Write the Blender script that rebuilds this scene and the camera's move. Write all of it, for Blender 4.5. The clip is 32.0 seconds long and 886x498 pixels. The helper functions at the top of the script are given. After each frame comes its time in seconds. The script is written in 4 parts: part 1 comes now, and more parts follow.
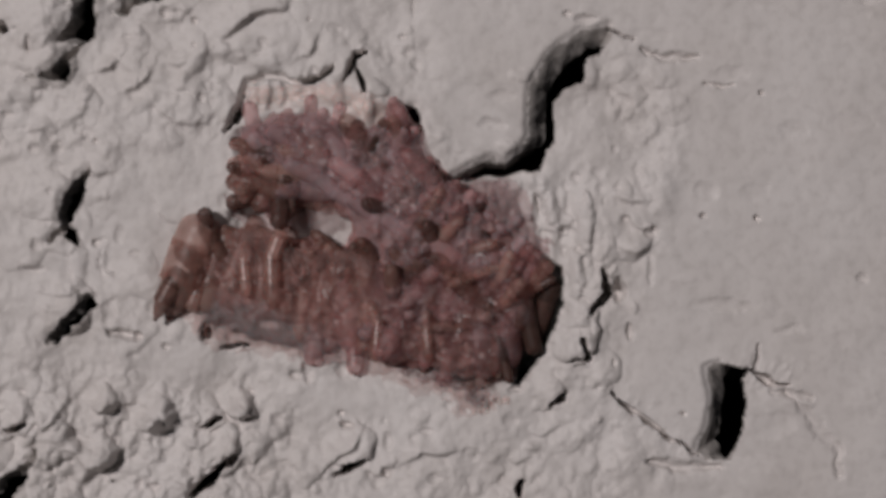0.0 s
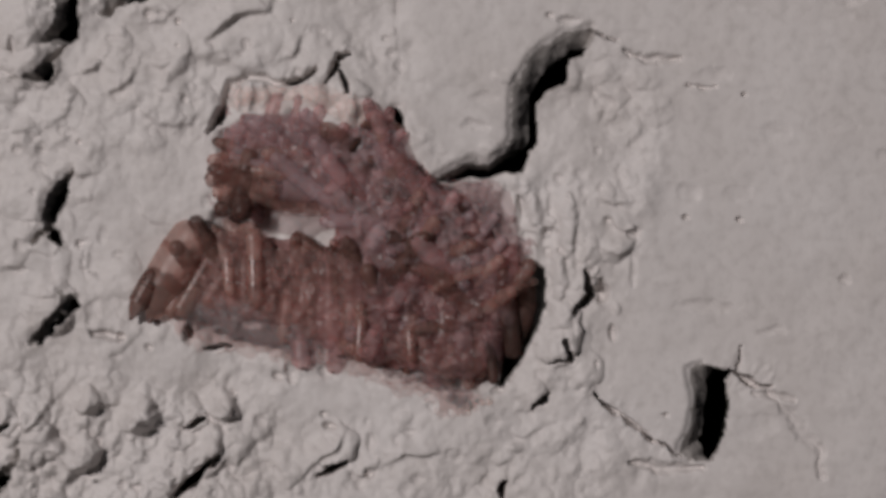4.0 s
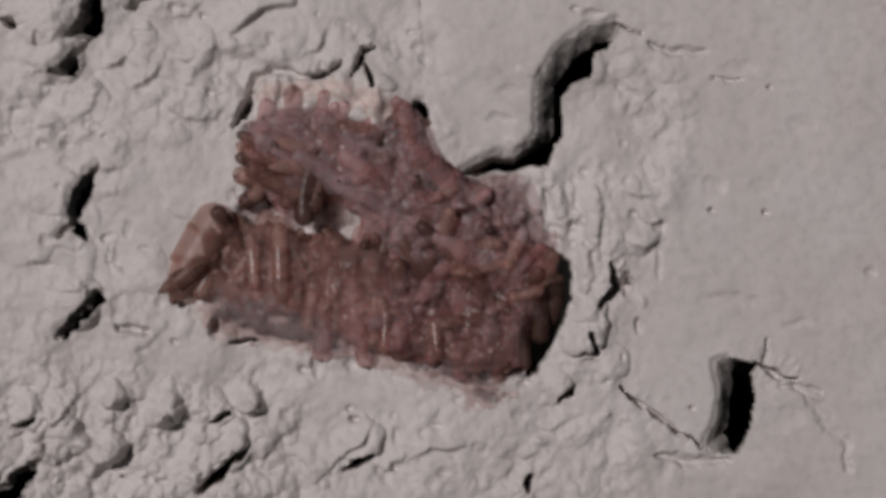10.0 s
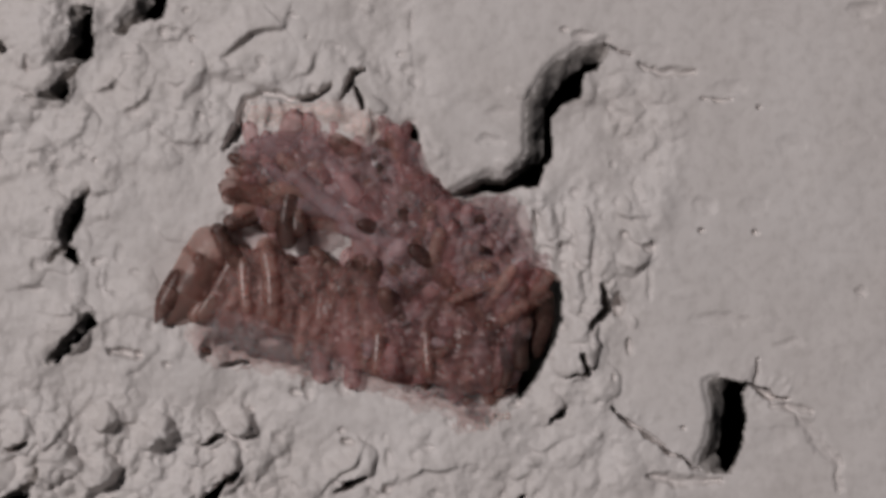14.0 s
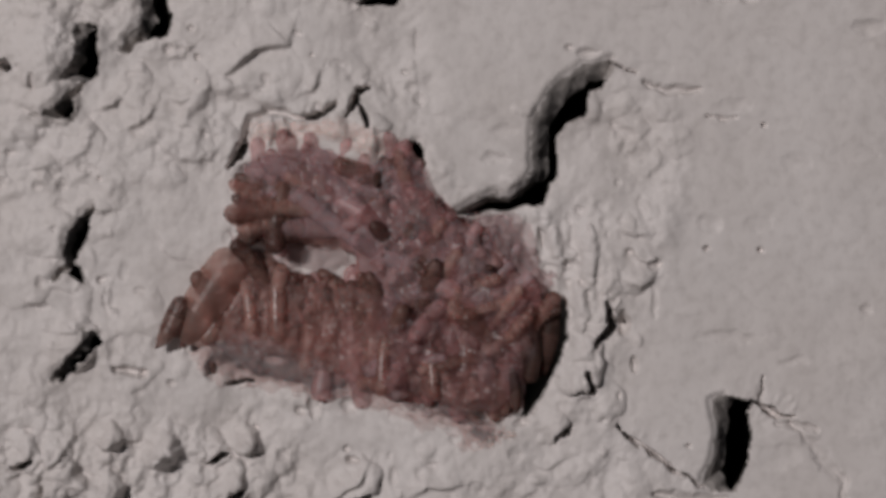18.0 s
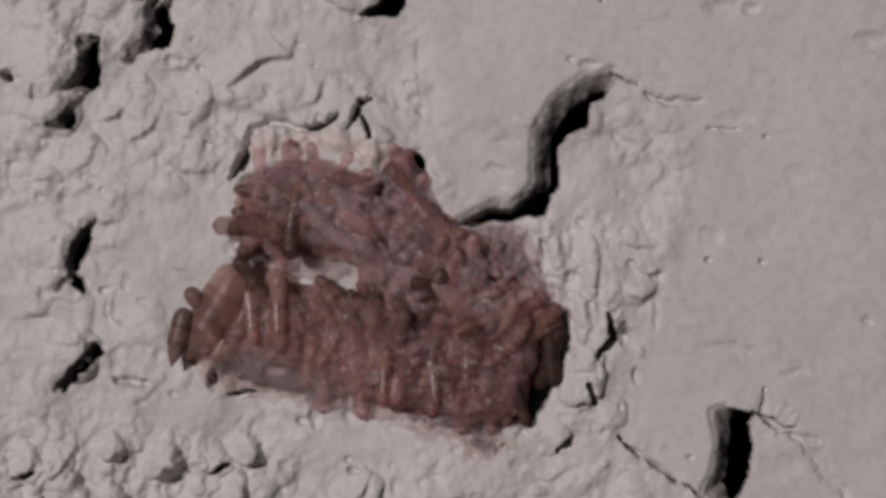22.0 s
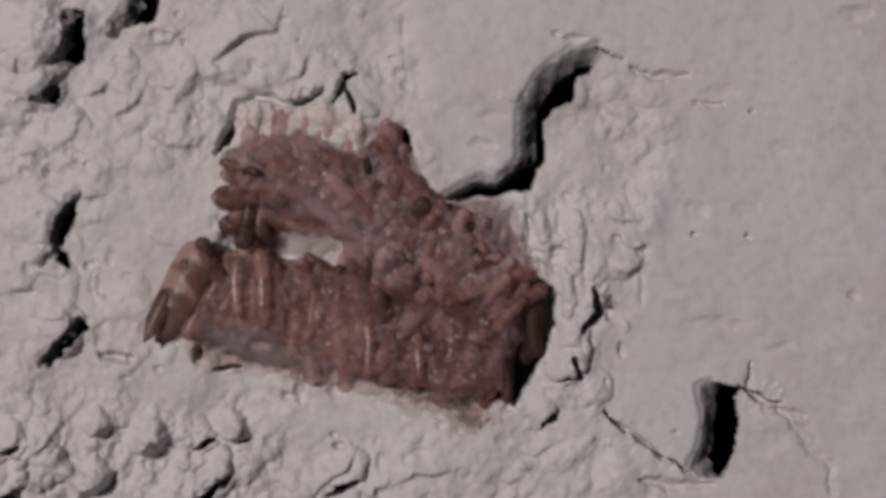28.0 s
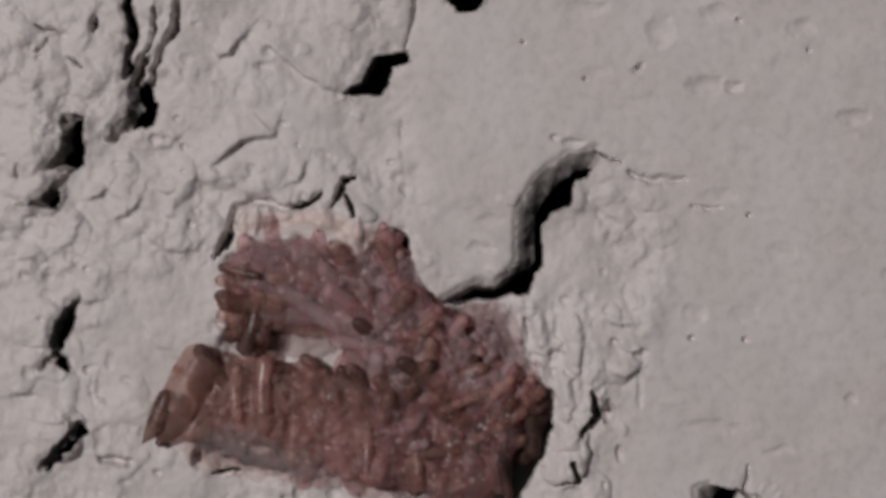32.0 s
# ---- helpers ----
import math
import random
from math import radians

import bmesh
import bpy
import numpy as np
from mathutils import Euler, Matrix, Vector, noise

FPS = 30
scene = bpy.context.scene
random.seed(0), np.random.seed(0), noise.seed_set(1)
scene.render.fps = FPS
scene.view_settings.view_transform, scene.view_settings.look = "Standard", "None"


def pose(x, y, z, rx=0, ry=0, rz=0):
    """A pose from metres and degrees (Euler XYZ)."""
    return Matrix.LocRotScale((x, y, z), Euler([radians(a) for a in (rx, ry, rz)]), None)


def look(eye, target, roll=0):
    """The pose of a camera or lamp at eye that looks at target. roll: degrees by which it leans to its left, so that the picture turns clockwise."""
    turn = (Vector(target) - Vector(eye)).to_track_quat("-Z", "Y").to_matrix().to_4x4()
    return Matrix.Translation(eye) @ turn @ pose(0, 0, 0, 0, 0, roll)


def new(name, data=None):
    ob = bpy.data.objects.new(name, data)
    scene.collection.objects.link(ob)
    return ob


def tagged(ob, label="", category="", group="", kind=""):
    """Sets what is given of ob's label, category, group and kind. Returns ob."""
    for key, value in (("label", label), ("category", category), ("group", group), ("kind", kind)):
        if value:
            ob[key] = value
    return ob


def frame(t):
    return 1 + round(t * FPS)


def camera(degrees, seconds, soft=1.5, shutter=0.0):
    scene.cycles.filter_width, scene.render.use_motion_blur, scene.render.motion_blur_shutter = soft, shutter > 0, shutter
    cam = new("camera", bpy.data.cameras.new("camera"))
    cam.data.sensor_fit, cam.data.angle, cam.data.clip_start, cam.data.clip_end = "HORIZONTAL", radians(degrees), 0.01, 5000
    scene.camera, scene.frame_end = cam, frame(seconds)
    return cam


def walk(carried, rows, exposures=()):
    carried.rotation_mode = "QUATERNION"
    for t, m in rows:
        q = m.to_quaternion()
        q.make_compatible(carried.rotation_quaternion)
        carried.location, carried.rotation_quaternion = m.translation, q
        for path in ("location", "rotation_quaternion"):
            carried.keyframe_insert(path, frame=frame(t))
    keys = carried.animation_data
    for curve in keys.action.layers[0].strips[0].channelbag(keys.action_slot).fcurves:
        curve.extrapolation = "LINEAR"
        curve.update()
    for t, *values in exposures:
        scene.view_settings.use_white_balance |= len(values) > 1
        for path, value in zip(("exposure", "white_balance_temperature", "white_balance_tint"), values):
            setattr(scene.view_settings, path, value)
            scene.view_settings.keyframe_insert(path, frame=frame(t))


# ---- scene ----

# 1 unit of the plan is 0.06 mm; u to the right, v down, h out of the wall
S = 6e-5
Z0 = 1.20
cam = camera(30.0, 32.0, soft=3.8)
PATH = [
    (0, 0.00063, 0.1754, -0.00008, 0.40),
    (0.5, 0.00109, 0.1754, -0.00033, 0.41),
    (1, 0.00180, 0.1754, -0.00073, 0.37),
    (1.5, 0.00207, 0.1754, -0.00114, 0.43),
    (2, 0.00210, 0.1754, -0.00088, 0.41),
    (2.5, 0.00213, 0.1755, -0.00131, 0.41),
    (3, 0.00232, 0.1755, -0.00133, 0.42),
    (3.5, 0.00238, 0.1753, -0.00090, 0.48),
    (4, 0.00245, 0.1756, 0.00006, 0.45),
    (4.5, 0.00241, 0.1754, 0.00065, 0.28),
    (6.5, 0.00200, 0.1754, -0.00049, 0.19),
    (7, 0.00210, 0.1753, -0.00162, 0.25),
    (7.5, 0.00223, 0.1755, -0.00178, 0.21),
    (8, 0.00226, 0.1755, -0.00128, 0.24),
    (8.5, 0.00124, 0.1755, -0.00069, 0.21),
    (9, 0.00081, 0.1755, -0.00069, 0.20),
    (9.5, -0.00002, 0.1756, -0.00074, 0.25),
    (10, -0.00026, 0.1755, -0.00065, 0.29),
    (10.5, 0.00003, 0.1757, 0.00016, 0.31),
    (11, 0.00008, 0.1756, 0.00012, 0.28),
    (11.5, 0.00022, 0.1756, 0.00001, 0.31),
    (12, -0.00001, 0.1755, -0.00050, 0.33),
    (12.5, -0.00028, 0.1755, 0.00012, 0.04),
    (13, 0.00000, 0.1756, -0.00000, -0.00),
    (13.5, 0.00018, 0.1757, 0.00105, -0.06),
    (14, 0.00071, 0.1757, 0.00167, -0.02),
    (14.5, 0.00019, 0.1758, 0.00232, -0.03),
    (15, 0.00005, 0.1758, 0.00308, -0.03),
    (15.5, -0.00016, 0.1757, 0.00365, -0.01),
    (17.5, 0.00018, 0.1756, 0.00400, -0.06),
    (18, 0.00018, 0.1756, 0.00359, -0.05),
    (18.5, -0.00001, 0.1757, 0.00352, -0.06),
    (19, -0.00010, 0.1758, 0.00306, -0.01),
    (19.5, -0.00001, 0.1757, 0.00298, -0.05),
    (20, 0.00011, 0.1757, 0.00289, -0.06),
    (20.5, 0.00027, 0.1757, 0.00289, -0.04),
    (21, 0.00028, 0.1756, 0.00365, -0.02),
    (21.5, 0.00024, 0.1757, 0.00432, 0.01),
    (22, -0.00000, 0.1758, 0.00477, 0.01),
    (22.5, -0.00039, 0.1759, 0.00491, -0.02),
    (23, -0.00039, 0.1759, 0.00495, 0.00),
    (23.5, -0.00004, 0.1758, 0.00535, 0.04),
    (24, -0.00006, 0.1758, 0.00548, -0.01),
    (24.5, 0.00017, 0.1757, 0.00551, 0.00),
    (25, 0.00020, 0.1757, 0.00566, 0.02),
    (25.5, 0.00046, 0.1756, 0.00506, 0.00),
    (27.5, 0.00164, 0.1755, 0.00250, 0.01),
    (28, 0.00156, 0.1755, 0.00208, -0.03),
    (28.5, 0.00147, 0.1755, 0.00185, -0.02),
    (29, 0.00130, 0.1754, 0.00170, -0.03),
    (29.5, 0.00113, 0.1754, 0.00125, -0.03),
    (30, 0.00123, 0.1754, 0.00099, -0.05),
    (30.5, 0.00130, 0.1754, 0.00084, -0.02),
    (31, 0.00137, 0.1756, 0.00174, 0.00),
    (31.5, 0.00138, 0.1756, 0.00242, 0.00),
    (31.6, 0.00147, 0.1756, 0.00300, 0.00),
    (31.7, 0.00153, 0.1756, 0.00426, 0.00),
    (31.8, 0.00159, 0.1756, 0.00744, 0.00),
    (31.9, 0.00168, 0.1756, 0.01056, 0.00),
    (32, 0.00173, 0.1760, 0.01313, -0.06),
]
walk(cam, [(t, look((x, -d, Z0 + z), (x, 0, Z0 + z), roll)) for t, x, d, z, roll in PATH])


def place(u, v, h=0.0):
    return Vector(((u - 784) * S, -h * S, Z0 + (441 - v) * S))


# ---- light ----
world = bpy.data.worlds.new("night")
scene.world = world
world.use_nodes = True
world.node_tree.nodes["Background"].inputs[0].default_value = (0.80, 0.86, 1.0, 1)
world.node_tree.nodes["Background"].inputs[1].default_value = 0.03

torch = bpy.data.lights.new("torch", "SPOT")
torch.energy, torch.spot_size, torch.spot_blend = 141.0, radians(72), 0.8
torch.shadow_soft_size, torch.color = 0.13, (1.0, 0.936, 0.930)
torch_ob = new("torch", torch)
torch_ob.matrix_world = look((-1.05, -2.0, Z0 + 0.575), (0, 0, Z0))
scene.view_settings.exposure = 0.0


# ---- materials ----
def material(name, colour, rough=0.6):
    m = bpy.data.materials.new(name)
    m.use_nodes = True
    b = m.node_tree.nodes["Principled BSDF"]
    b.inputs["Base Color"].default_value = (*colour, 1)
    b.inputs["Roughness"].default_value = rough
    return m, m.node_tree, b


def add(tree, kind, **values):
    n = tree.nodes.new(kind)
    for key, value in values.items():
        n.inputs[key.replace("_", " ")].default_value = value
    return n


def ramp(tree, fac, *stops):
    r = tree.nodes.new("ShaderNodeValToRGB")
    for i, (at, c) in enumerate(stops):
        e = r.color_ramp.elements[i] if i < 2 else r.color_ramp.elements.new(at)
        e.position, e.color = at, (*c, 1)
    tree.links.new(fac, r.inputs[0])
    return r.outputs[0]


def paint_material():
    m, t, b = material("wall_paint", (0.6, 0.56, 0.54), 0.62)
    pos = t.nodes.new("ShaderNodeNewGeometry").outputs["Position"]
    big = add(t, "ShaderNodeTexNoise", Scale=90.0, Detail=5.0)
    fine = add(t, "ShaderNodeTexNoise", Scale=900.0, Detail=6.0)
    grain = add(t, "ShaderNodeTexNoise", Scale=3500.0, Detail=3.0)
    for n in (big, fine, grain):
        t.links.new(pos, n.inputs["Vector"])
    colour = ramp(t, big.outputs[0], (0.3, (0.575, 0.535, 0.515)), (0.7, (0.635, 0.60, 0.585)))
    dirt = ramp(t, fine.outputs[0], (0.30, (0.70, 0.69, 0.675)), (0.53, (1, 1, 1)))
    mix = t.nodes.new("ShaderNodeMix")
    mix.data_type, mix.blend_type = "RGBA", "MULTIPLY"
    mix.inputs[0].default_value = 0.4
    t.links.new(colour, mix.inputs[6])
    t.links.new(dirt, mix.inputs[7])
    t.links.new(mix.outputs[2], b.inputs["Base Color"])
    bump = add(t, "ShaderNodeBump", Strength=0.25, Distance=0.00025)
    t.links.new(fine.outputs[0], bump.inputs["Height"])
    bump2 = add(t, "ShaderNodeBump", Strength=0.25, Distance=0.00006)
    t.links.new(grain.outputs[0], bump2.inputs["Height"])
    t.links.new(bump.outputs[0], bump2.inputs["Normal"])
    t.links.new(bump2.outputs[0], b.inputs["Normal"])
    return m


def larva_material(name, pale, deep, shine=0.16, clear=0.4, grain=900.0, relief=0.3, coat=0.7, gloss=0.5, glassy=0.0, stretch=1.0):
    """Wet translucent skin: part of the light passes straight through, tinted."""
    m, t, b = material(name, pale, shine)
    info = t.nodes.new("ShaderNodeObjectInfo").outputs["Random"]
    co = t.nodes.new("ShaderNodeTexCoord").outputs["Object"]
    n = add(t, "ShaderNodeTexNoise", Scale=grain, Detail=4.0)
    run = add(t, "ShaderNodeMapping", Scale=(1.0, 1.0, stretch))
    t.links.new(co, run.inputs["Vector"])
    t.links.new(run.outputs[0], n.inputs["Vector"])
    off = t.nodes.new("ShaderNodeMath")
    off.operation = "MULTIPLY_ADD"
    off.inputs[1].default_value, off.inputs[2].default_value = 0.5, -0.25
    t.links.new(info, off.inputs[0])
    both = t.nodes.new("ShaderNodeMath")
    both.operation = "ADD"
    t.links.new(n.outputs[0], both.inputs[0])
    t.links.new(off.outputs[0], both.inputs[1])
    c = ramp(t, both.outputs[0], (0.32, deep), (0.68, pale))
    t.links.new(c, b.inputs["Base Color"])
    b.inputs["Subsurface Weight"].default_value = 0.4
    b.inputs["Subsurface Radius"].default_value = (1.0, 0.5, 0.45)
    b.inputs["Subsurface Scale"].default_value = 0.001
    b.inputs["IOR"].default_value = 1.45
    b.inputs["Coat Weight"].default_value = coat
    b.inputs["Transmission Weight"].default_value = glassy
    b.inputs["Specular IOR Level"].default_value = gloss
    b.inputs["Coat Roughness"].default_value = 0.24
    bump = add(t, "ShaderNodeBump", Strength=relief, Distance=0.0002)
    t.links.new(n.outputs[0], bump.inputs["Height"])
    t.links.new(bump.outputs[0], b.inputs["Normal"])
    glass = t.nodes.new("ShaderNodeBsdfTransparent")
    glass.inputs[0].default_value = (*(0.72 + 0.5 * x for x in pale), 1)
    mix = t.nodes.new("ShaderNodeMixShader")
    mix.inputs[0].default_value = clear
    t.links.new(b.outputs[0], mix.inputs[1])
    t.links.new(glass.outputs[0], mix.inputs[2])
    t.links.new(mix.outputs[0], t.nodes["Material Output"].inputs["Surface"])
    return m


PAINT = paint_material()
# darker plaster inside the crevices: their shade is put into the colour
FLANK_SHADE = material("crevice_shade", (0.15, 0.13, 0.12), 0.95)
flank_grain = add(FLANK_SHADE[1], "ShaderNodeTexNoise", Scale=1600.0, Detail=5.0)
FLANK_SHADE[1].links.new(FLANK_SHADE[1].nodes.new("ShaderNodeNewGeometry").outputs["Position"], flank_grain.inputs["Vector"])
FLANK_SHADE[1].links.new(ramp(FLANK_SHADE[1], flank_grain.outputs[0], (0.3, (0.30, 0.275, 0.26)), (0.7, (0.44, 0.41, 0.39))), FLANK_SHADE[2].inputs["Base Color"])
FLANK_SHADE = FLANK_SHADE[0]
BACKING = material("dark_backing", (0.16, 0.155, 0.15), 0.95)[0]
FLESH = larva_material("larva_flesh", (0.64, 0.42, 0.42), (0.33, 0.175, 0.17), 0.42, 0.64, 420.0, 0.3, 0.3, 0.3)
MAUVE = larva_material("mauve_flesh", (0.62, 0.475, 0.49), (0.36, 0.25, 0.26), 0.42, 0.64, 420.0, 0.3, 0.3, 0.3)
AMBER = larva_material("amber_flesh", (0.60, 0.40, 0.35), (0.33, 0.18, 0.155), 0.38, 0.66, 420.0, 0.25, 0.3, 0.3)
GLOSSY = larva_material("wet_amber_flesh", (0.54, 0.345, 0.30), (0.30, 0.16, 0.135), 0.36, 0.66, 420.0, 0.15, 1.0, 0.3)
UMBER = larva_material("umber_flesh", (0.48, 0.305, 0.262), (0.20, 0.105, 0.088), 0.38, 0.62, 420.0, 0.25, 0.35, 0.3)
HONEY = larva_material("clear_honey_flesh", (0.60, 0.385, 0.33), (0.38, 0.215, 0.18), 0.42, 0.54, 420.0, 0.25, 0.1, 0.25, glassy=0.4)
TIP = larva_material("dark_tip", (0.16, 0.08, 0.07), (0.07, 0.035, 0.03), 0.3, 0.3, coat=0.1, gloss=0.2)
# dark brown made blackish, so the colour takes in the mass's shadow
SHADE = larva_material("shadow_blackened_flesh", (0.085, 0.046, 0.038), (0.045, 0.025, 0.02), 0.5, 0.1, coat=0.0, gloss=0.12)
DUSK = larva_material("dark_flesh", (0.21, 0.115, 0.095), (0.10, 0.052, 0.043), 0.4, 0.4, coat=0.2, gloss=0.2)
# slime coloured dark, so that gaps between bodies look shaded
SLIME = larva_material("gap_shade_slime", (0.33, 0.19, 0.18), (0.10, 0.05, 0.045), 0.4, 0.25, 500.0, 0.5, 0.2, 0.3)
GLAZE = larva_material("wet_glaze", (0.51, 0.37, 0.378), (0.12, 0.064, 0.062), 0.34, 0.7, 620.0, 0.7, 0.55, 0.3)
BROTH = larva_material("brown_jelly", (0.46, 0.285, 0.262), (0.13, 0.066, 0.058), 0.38, 0.72, 700.0, 0.6, 0.4, 0.3, stretch=0.4)
RIM_FILM = larva_material("greyish_film", (0.58, 0.515, 0.505), (0.38, 0.32, 0.315), 0.4, 0.86, 700.0, 1.0, 0.3)
BLUSH = larva_material("mauve_film", (0.51, 0.42, 0.42), (0.30, 0.22, 0.22), 0.4, 0.76, 800.0, 0.9, 0.2)
FILM = larva_material("pale_film", (0.74, 0.69, 0.67), (0.50, 0.44, 0.43), 0.35, 0.8, 1300.0, 0.4, 0.3)

# ---- wall relief ----
STEP = 2.5
U0, U1, V0, V1 = -140.0, 1720.0, -340.0, 1010.0
us = np.arange(U0, U1 + 0.1, STEP)
vs = np.arange(V0, V1 + 0.1, STEP)
UU, VV = np.meshgrid(us, vs)
rng = np.random.default_rng(7)
TABLE = rng.random((256, 256))


def value_noise(x, y):
    xi, yi = np.floor(x).astype(int), np.floor(y).astype(int)
    fx, fy = x - xi, y - yi
    fx, fy = fx * fx * fx * (fx * (fx * 6 - 15) + 10), fy * fy * fy * (fy * (fy * 6 - 15) + 10)
    a, b = TABLE[yi % 256, xi % 256], TABLE[yi % 256, (xi + 1) % 256]
    c, d = TABLE[(yi + 1) % 256, xi % 256], TABLE[(yi + 1) % 256, (xi + 1) % 256]
    return (a + (b - a) * fx) * (1 - fy) + (c + (d - c) * fx) * fy - 0.5


def fbm(u, v, size, octaves=4, gain=0.5, seed=0.0):
    total, amp = 0, 1.0
    for k in range(octaves):
        a = 0.6 + 1.1 * k
        x = (u * math.cos(a) - v * math.sin(a)) / size + seed * 17.3 + 5.1 * k
        y = (u * math.sin(a) + v * math.cos(a)) / size + seed * 7.7 + 9.7 * k
        total = total + amp * value_noise(x, y)
        size, amp = size / 2, amp * gain
    return total


def lumps(u, v, size, seed):
    """Rounded knobs of plaster, one to a cell, of random size."""
    x, y = u / size + seed * 3.7, v / size + seed * 9.1
    xi, yi = np.floor(x).astype(int), np.floor(y).astype(int)
    best = np.zeros_like(u)
    for dx in (-1, 0, 1):
        for dy in (-1, 0, 1):
            cx, cy = xi + dx, yi + dy
            px = cx + TABLE[(cy + 31) % 256, (cx + 11) % 256]
            py = cy + TABLE[(cy + 77) % 256, (cx + 5) % 256]
            r = 0.25 + 0.5 * TABLE[(cy + 3) % 256, (cx + 91) % 256]
            d = ((x - px) ** 2 + (y - py) ** 2) / (r * r)
            lean = 0.35 + 0.65 * smooth(-0.7, 0.7, ((x - px) + 0.6 * (y - py)) / r)
            best = np.maximum(best, np.clip(1 - d, 0, 1) ** 0.6 * r * lean)
    return best


def smooth(a, b, x):
    x = np.clip((x - a) / (b - a), 0, 1)
    return x * x * (3 - 2 * x)


WU = UU + 9 * fbm(UU, VV, 45, 3, seed=1) + 5 * fbm(UU, VV, 14, 2, seed=2)
WV = VV + 9 * fbm(UU, VV, 45, 3, seed=3) + 5 * fbm(UU, VV, 14, 2, seed=4)


def window(points, margin):
    xs, ys = [p[0] for p in points], [p[1] for p in points]
    i0, i1 = np.searchsorted(vs, (min(ys) - margin, max(ys) + margin))
    j0, j1 = np.searchsorted(us, (min(xs) - margin, max(xs) + margin))
    return slice(i0, i1), slice(j0, j1)


def to_line(u, v, points, closed=False):
    best = np.full(u.shape, 1e9)
    ends = points[1:] + points[:1] if closed else points[1:]
    for (ax, ay), (bx, by) in zip(points, ends):
        dx, dy = bx - ax, by - ay
        k = np.clip(((u - ax) * dx + (v - ay) * dy) / (dx * dx + dy * dy + 1e-9), 0, 1)
        best = np.minimum(best, np.hypot(u - ax - k * dx, v - ay - k * dy))
    return best


def signed(u, v, points):
    """Distance to a closed outline, positive inside."""
    d = to_line(u, v, points, True)
    inside = np.zeros(u.shape, bool)
    for (ax, ay), (bx, by) in zip(points, points[1:] + points[:1]):
        cross = (ay > v) != (by > v)
        inside ^= cross & (u < (bx - ax) * (v - ay) / (by - ay + 1e-9) + ax)
    return np.where(inside, d, -d)


# rough plaster to one side of this line, smooth painted block to the other
ROUGH = [(-900, -900), (735, -900), (742, 0), (746, 190), (805, 315), (950, 292), (990, 190), (1085, 55), (1150, 110), (1205, 180),
         (1180, 300), (1165, 420), (1120, 560), (1095, 690), (1190, 790), (1160, 900), (1180, 1500), (-900, 1500)]
rough = smooth(-70, 50, signed(UU, VV, ROUGH) + 30 * fbm(UU, VV, 60, 3, seed=5))


def spot(u, v, ru, rv):
    return np.exp(-((UU - u) / ru) ** 2 - ((VV - v) / rv) ** 2)


# stretches where the rough coat was smeared flat
calm = spot(290, 390, 120, 150) + spot(640, 715, 150, 45) + spot(540, -10, 150, 90) + 0.8 * spot(60, 480, 70, 60) + 0.8 * spot(1040, 240, 60, 60) + spot(330, 650, 90, 40)
rough = rough * (1 - 0.7 * np.clip(calm, 0, 1))
H = 5.0 * fbm(UU, VV, 260, 2, seed=6) + 2.4 * fbm(UU, VV, 70, 3, seed=7)


def terrace(n):
    """Flat shelves with short rounded edges, like smeared coats of plaster."""
    f = np.floor(n)
    return f + smooth(0.45, 1.0, n - f)


strip = np.exp(-((UU - 1055) / 70) ** 2) * (0.25 + 0.75 * smooth(300, 400, VV)) * smooth(40, 140, VV) * smooth(760, 660, VV)
gate = np.maximum(smooth(-0.05, 0.25, fbm(UU, VV, 150, 2, seed=21)), 0.7 * strip)
knob = (6.0 * terrace(2.0 * fbm(WU, WV, 170, 2, seed=22)) + 20 * fbm(WU, WV, 150, 2, seed=8)
        + 5 * fbm(WU, WV, 52, 2, seed=24) + 2.2 * fbm(UU, VV, 13, 2, seed=25) + gate * (13 * lumps(WU, WV, 70, 1) + 8 * lumps(WU + 20, WV, 34, 2)))
H = H + 1.02 * rough * (knob - np.mean(knob[rough > 0.5]))
# lower left is the lumpiest
coarse = smooth(590, 760, VV) * smooth(640, 430, UU) * rough
H = H + coarse * (30 * lumps(WU, WV, 92, 4) + 15 * lumps(WU, WV, 40, 5) + 9 * lumps(WU, WV, 24, 6) + 7 * fbm(WU, WV, 26, 3, seed=27) - 17)
# and the upper left is knobbly too
coarse = smooth(430, 260, UU) * smooth(130, -40, VV) * rough
H = H + coarse * (12 * lumps(WU, WV, 100, 14) + 7 * lumps(WU, WV, 48, 15) - 7)
# combed streaks beside the hole
comb = np.exp(-(((UU - 985) / 95) ** 2 + ((VV - 390) / 95) ** 2)) * rough
H = H + comb * 17 * fbm(UU * 2.4 + VV * 0.3, VV * 0.45, 60, 2, seed=9)


def swell(u, v, ru, rv, height, power=1.0):
    global H
    d = ((WU - u) / ru) ** 2 + ((WV - v) / rv) ** 2
    H = H + height * np.clip(1 - d, 0, 1) ** power


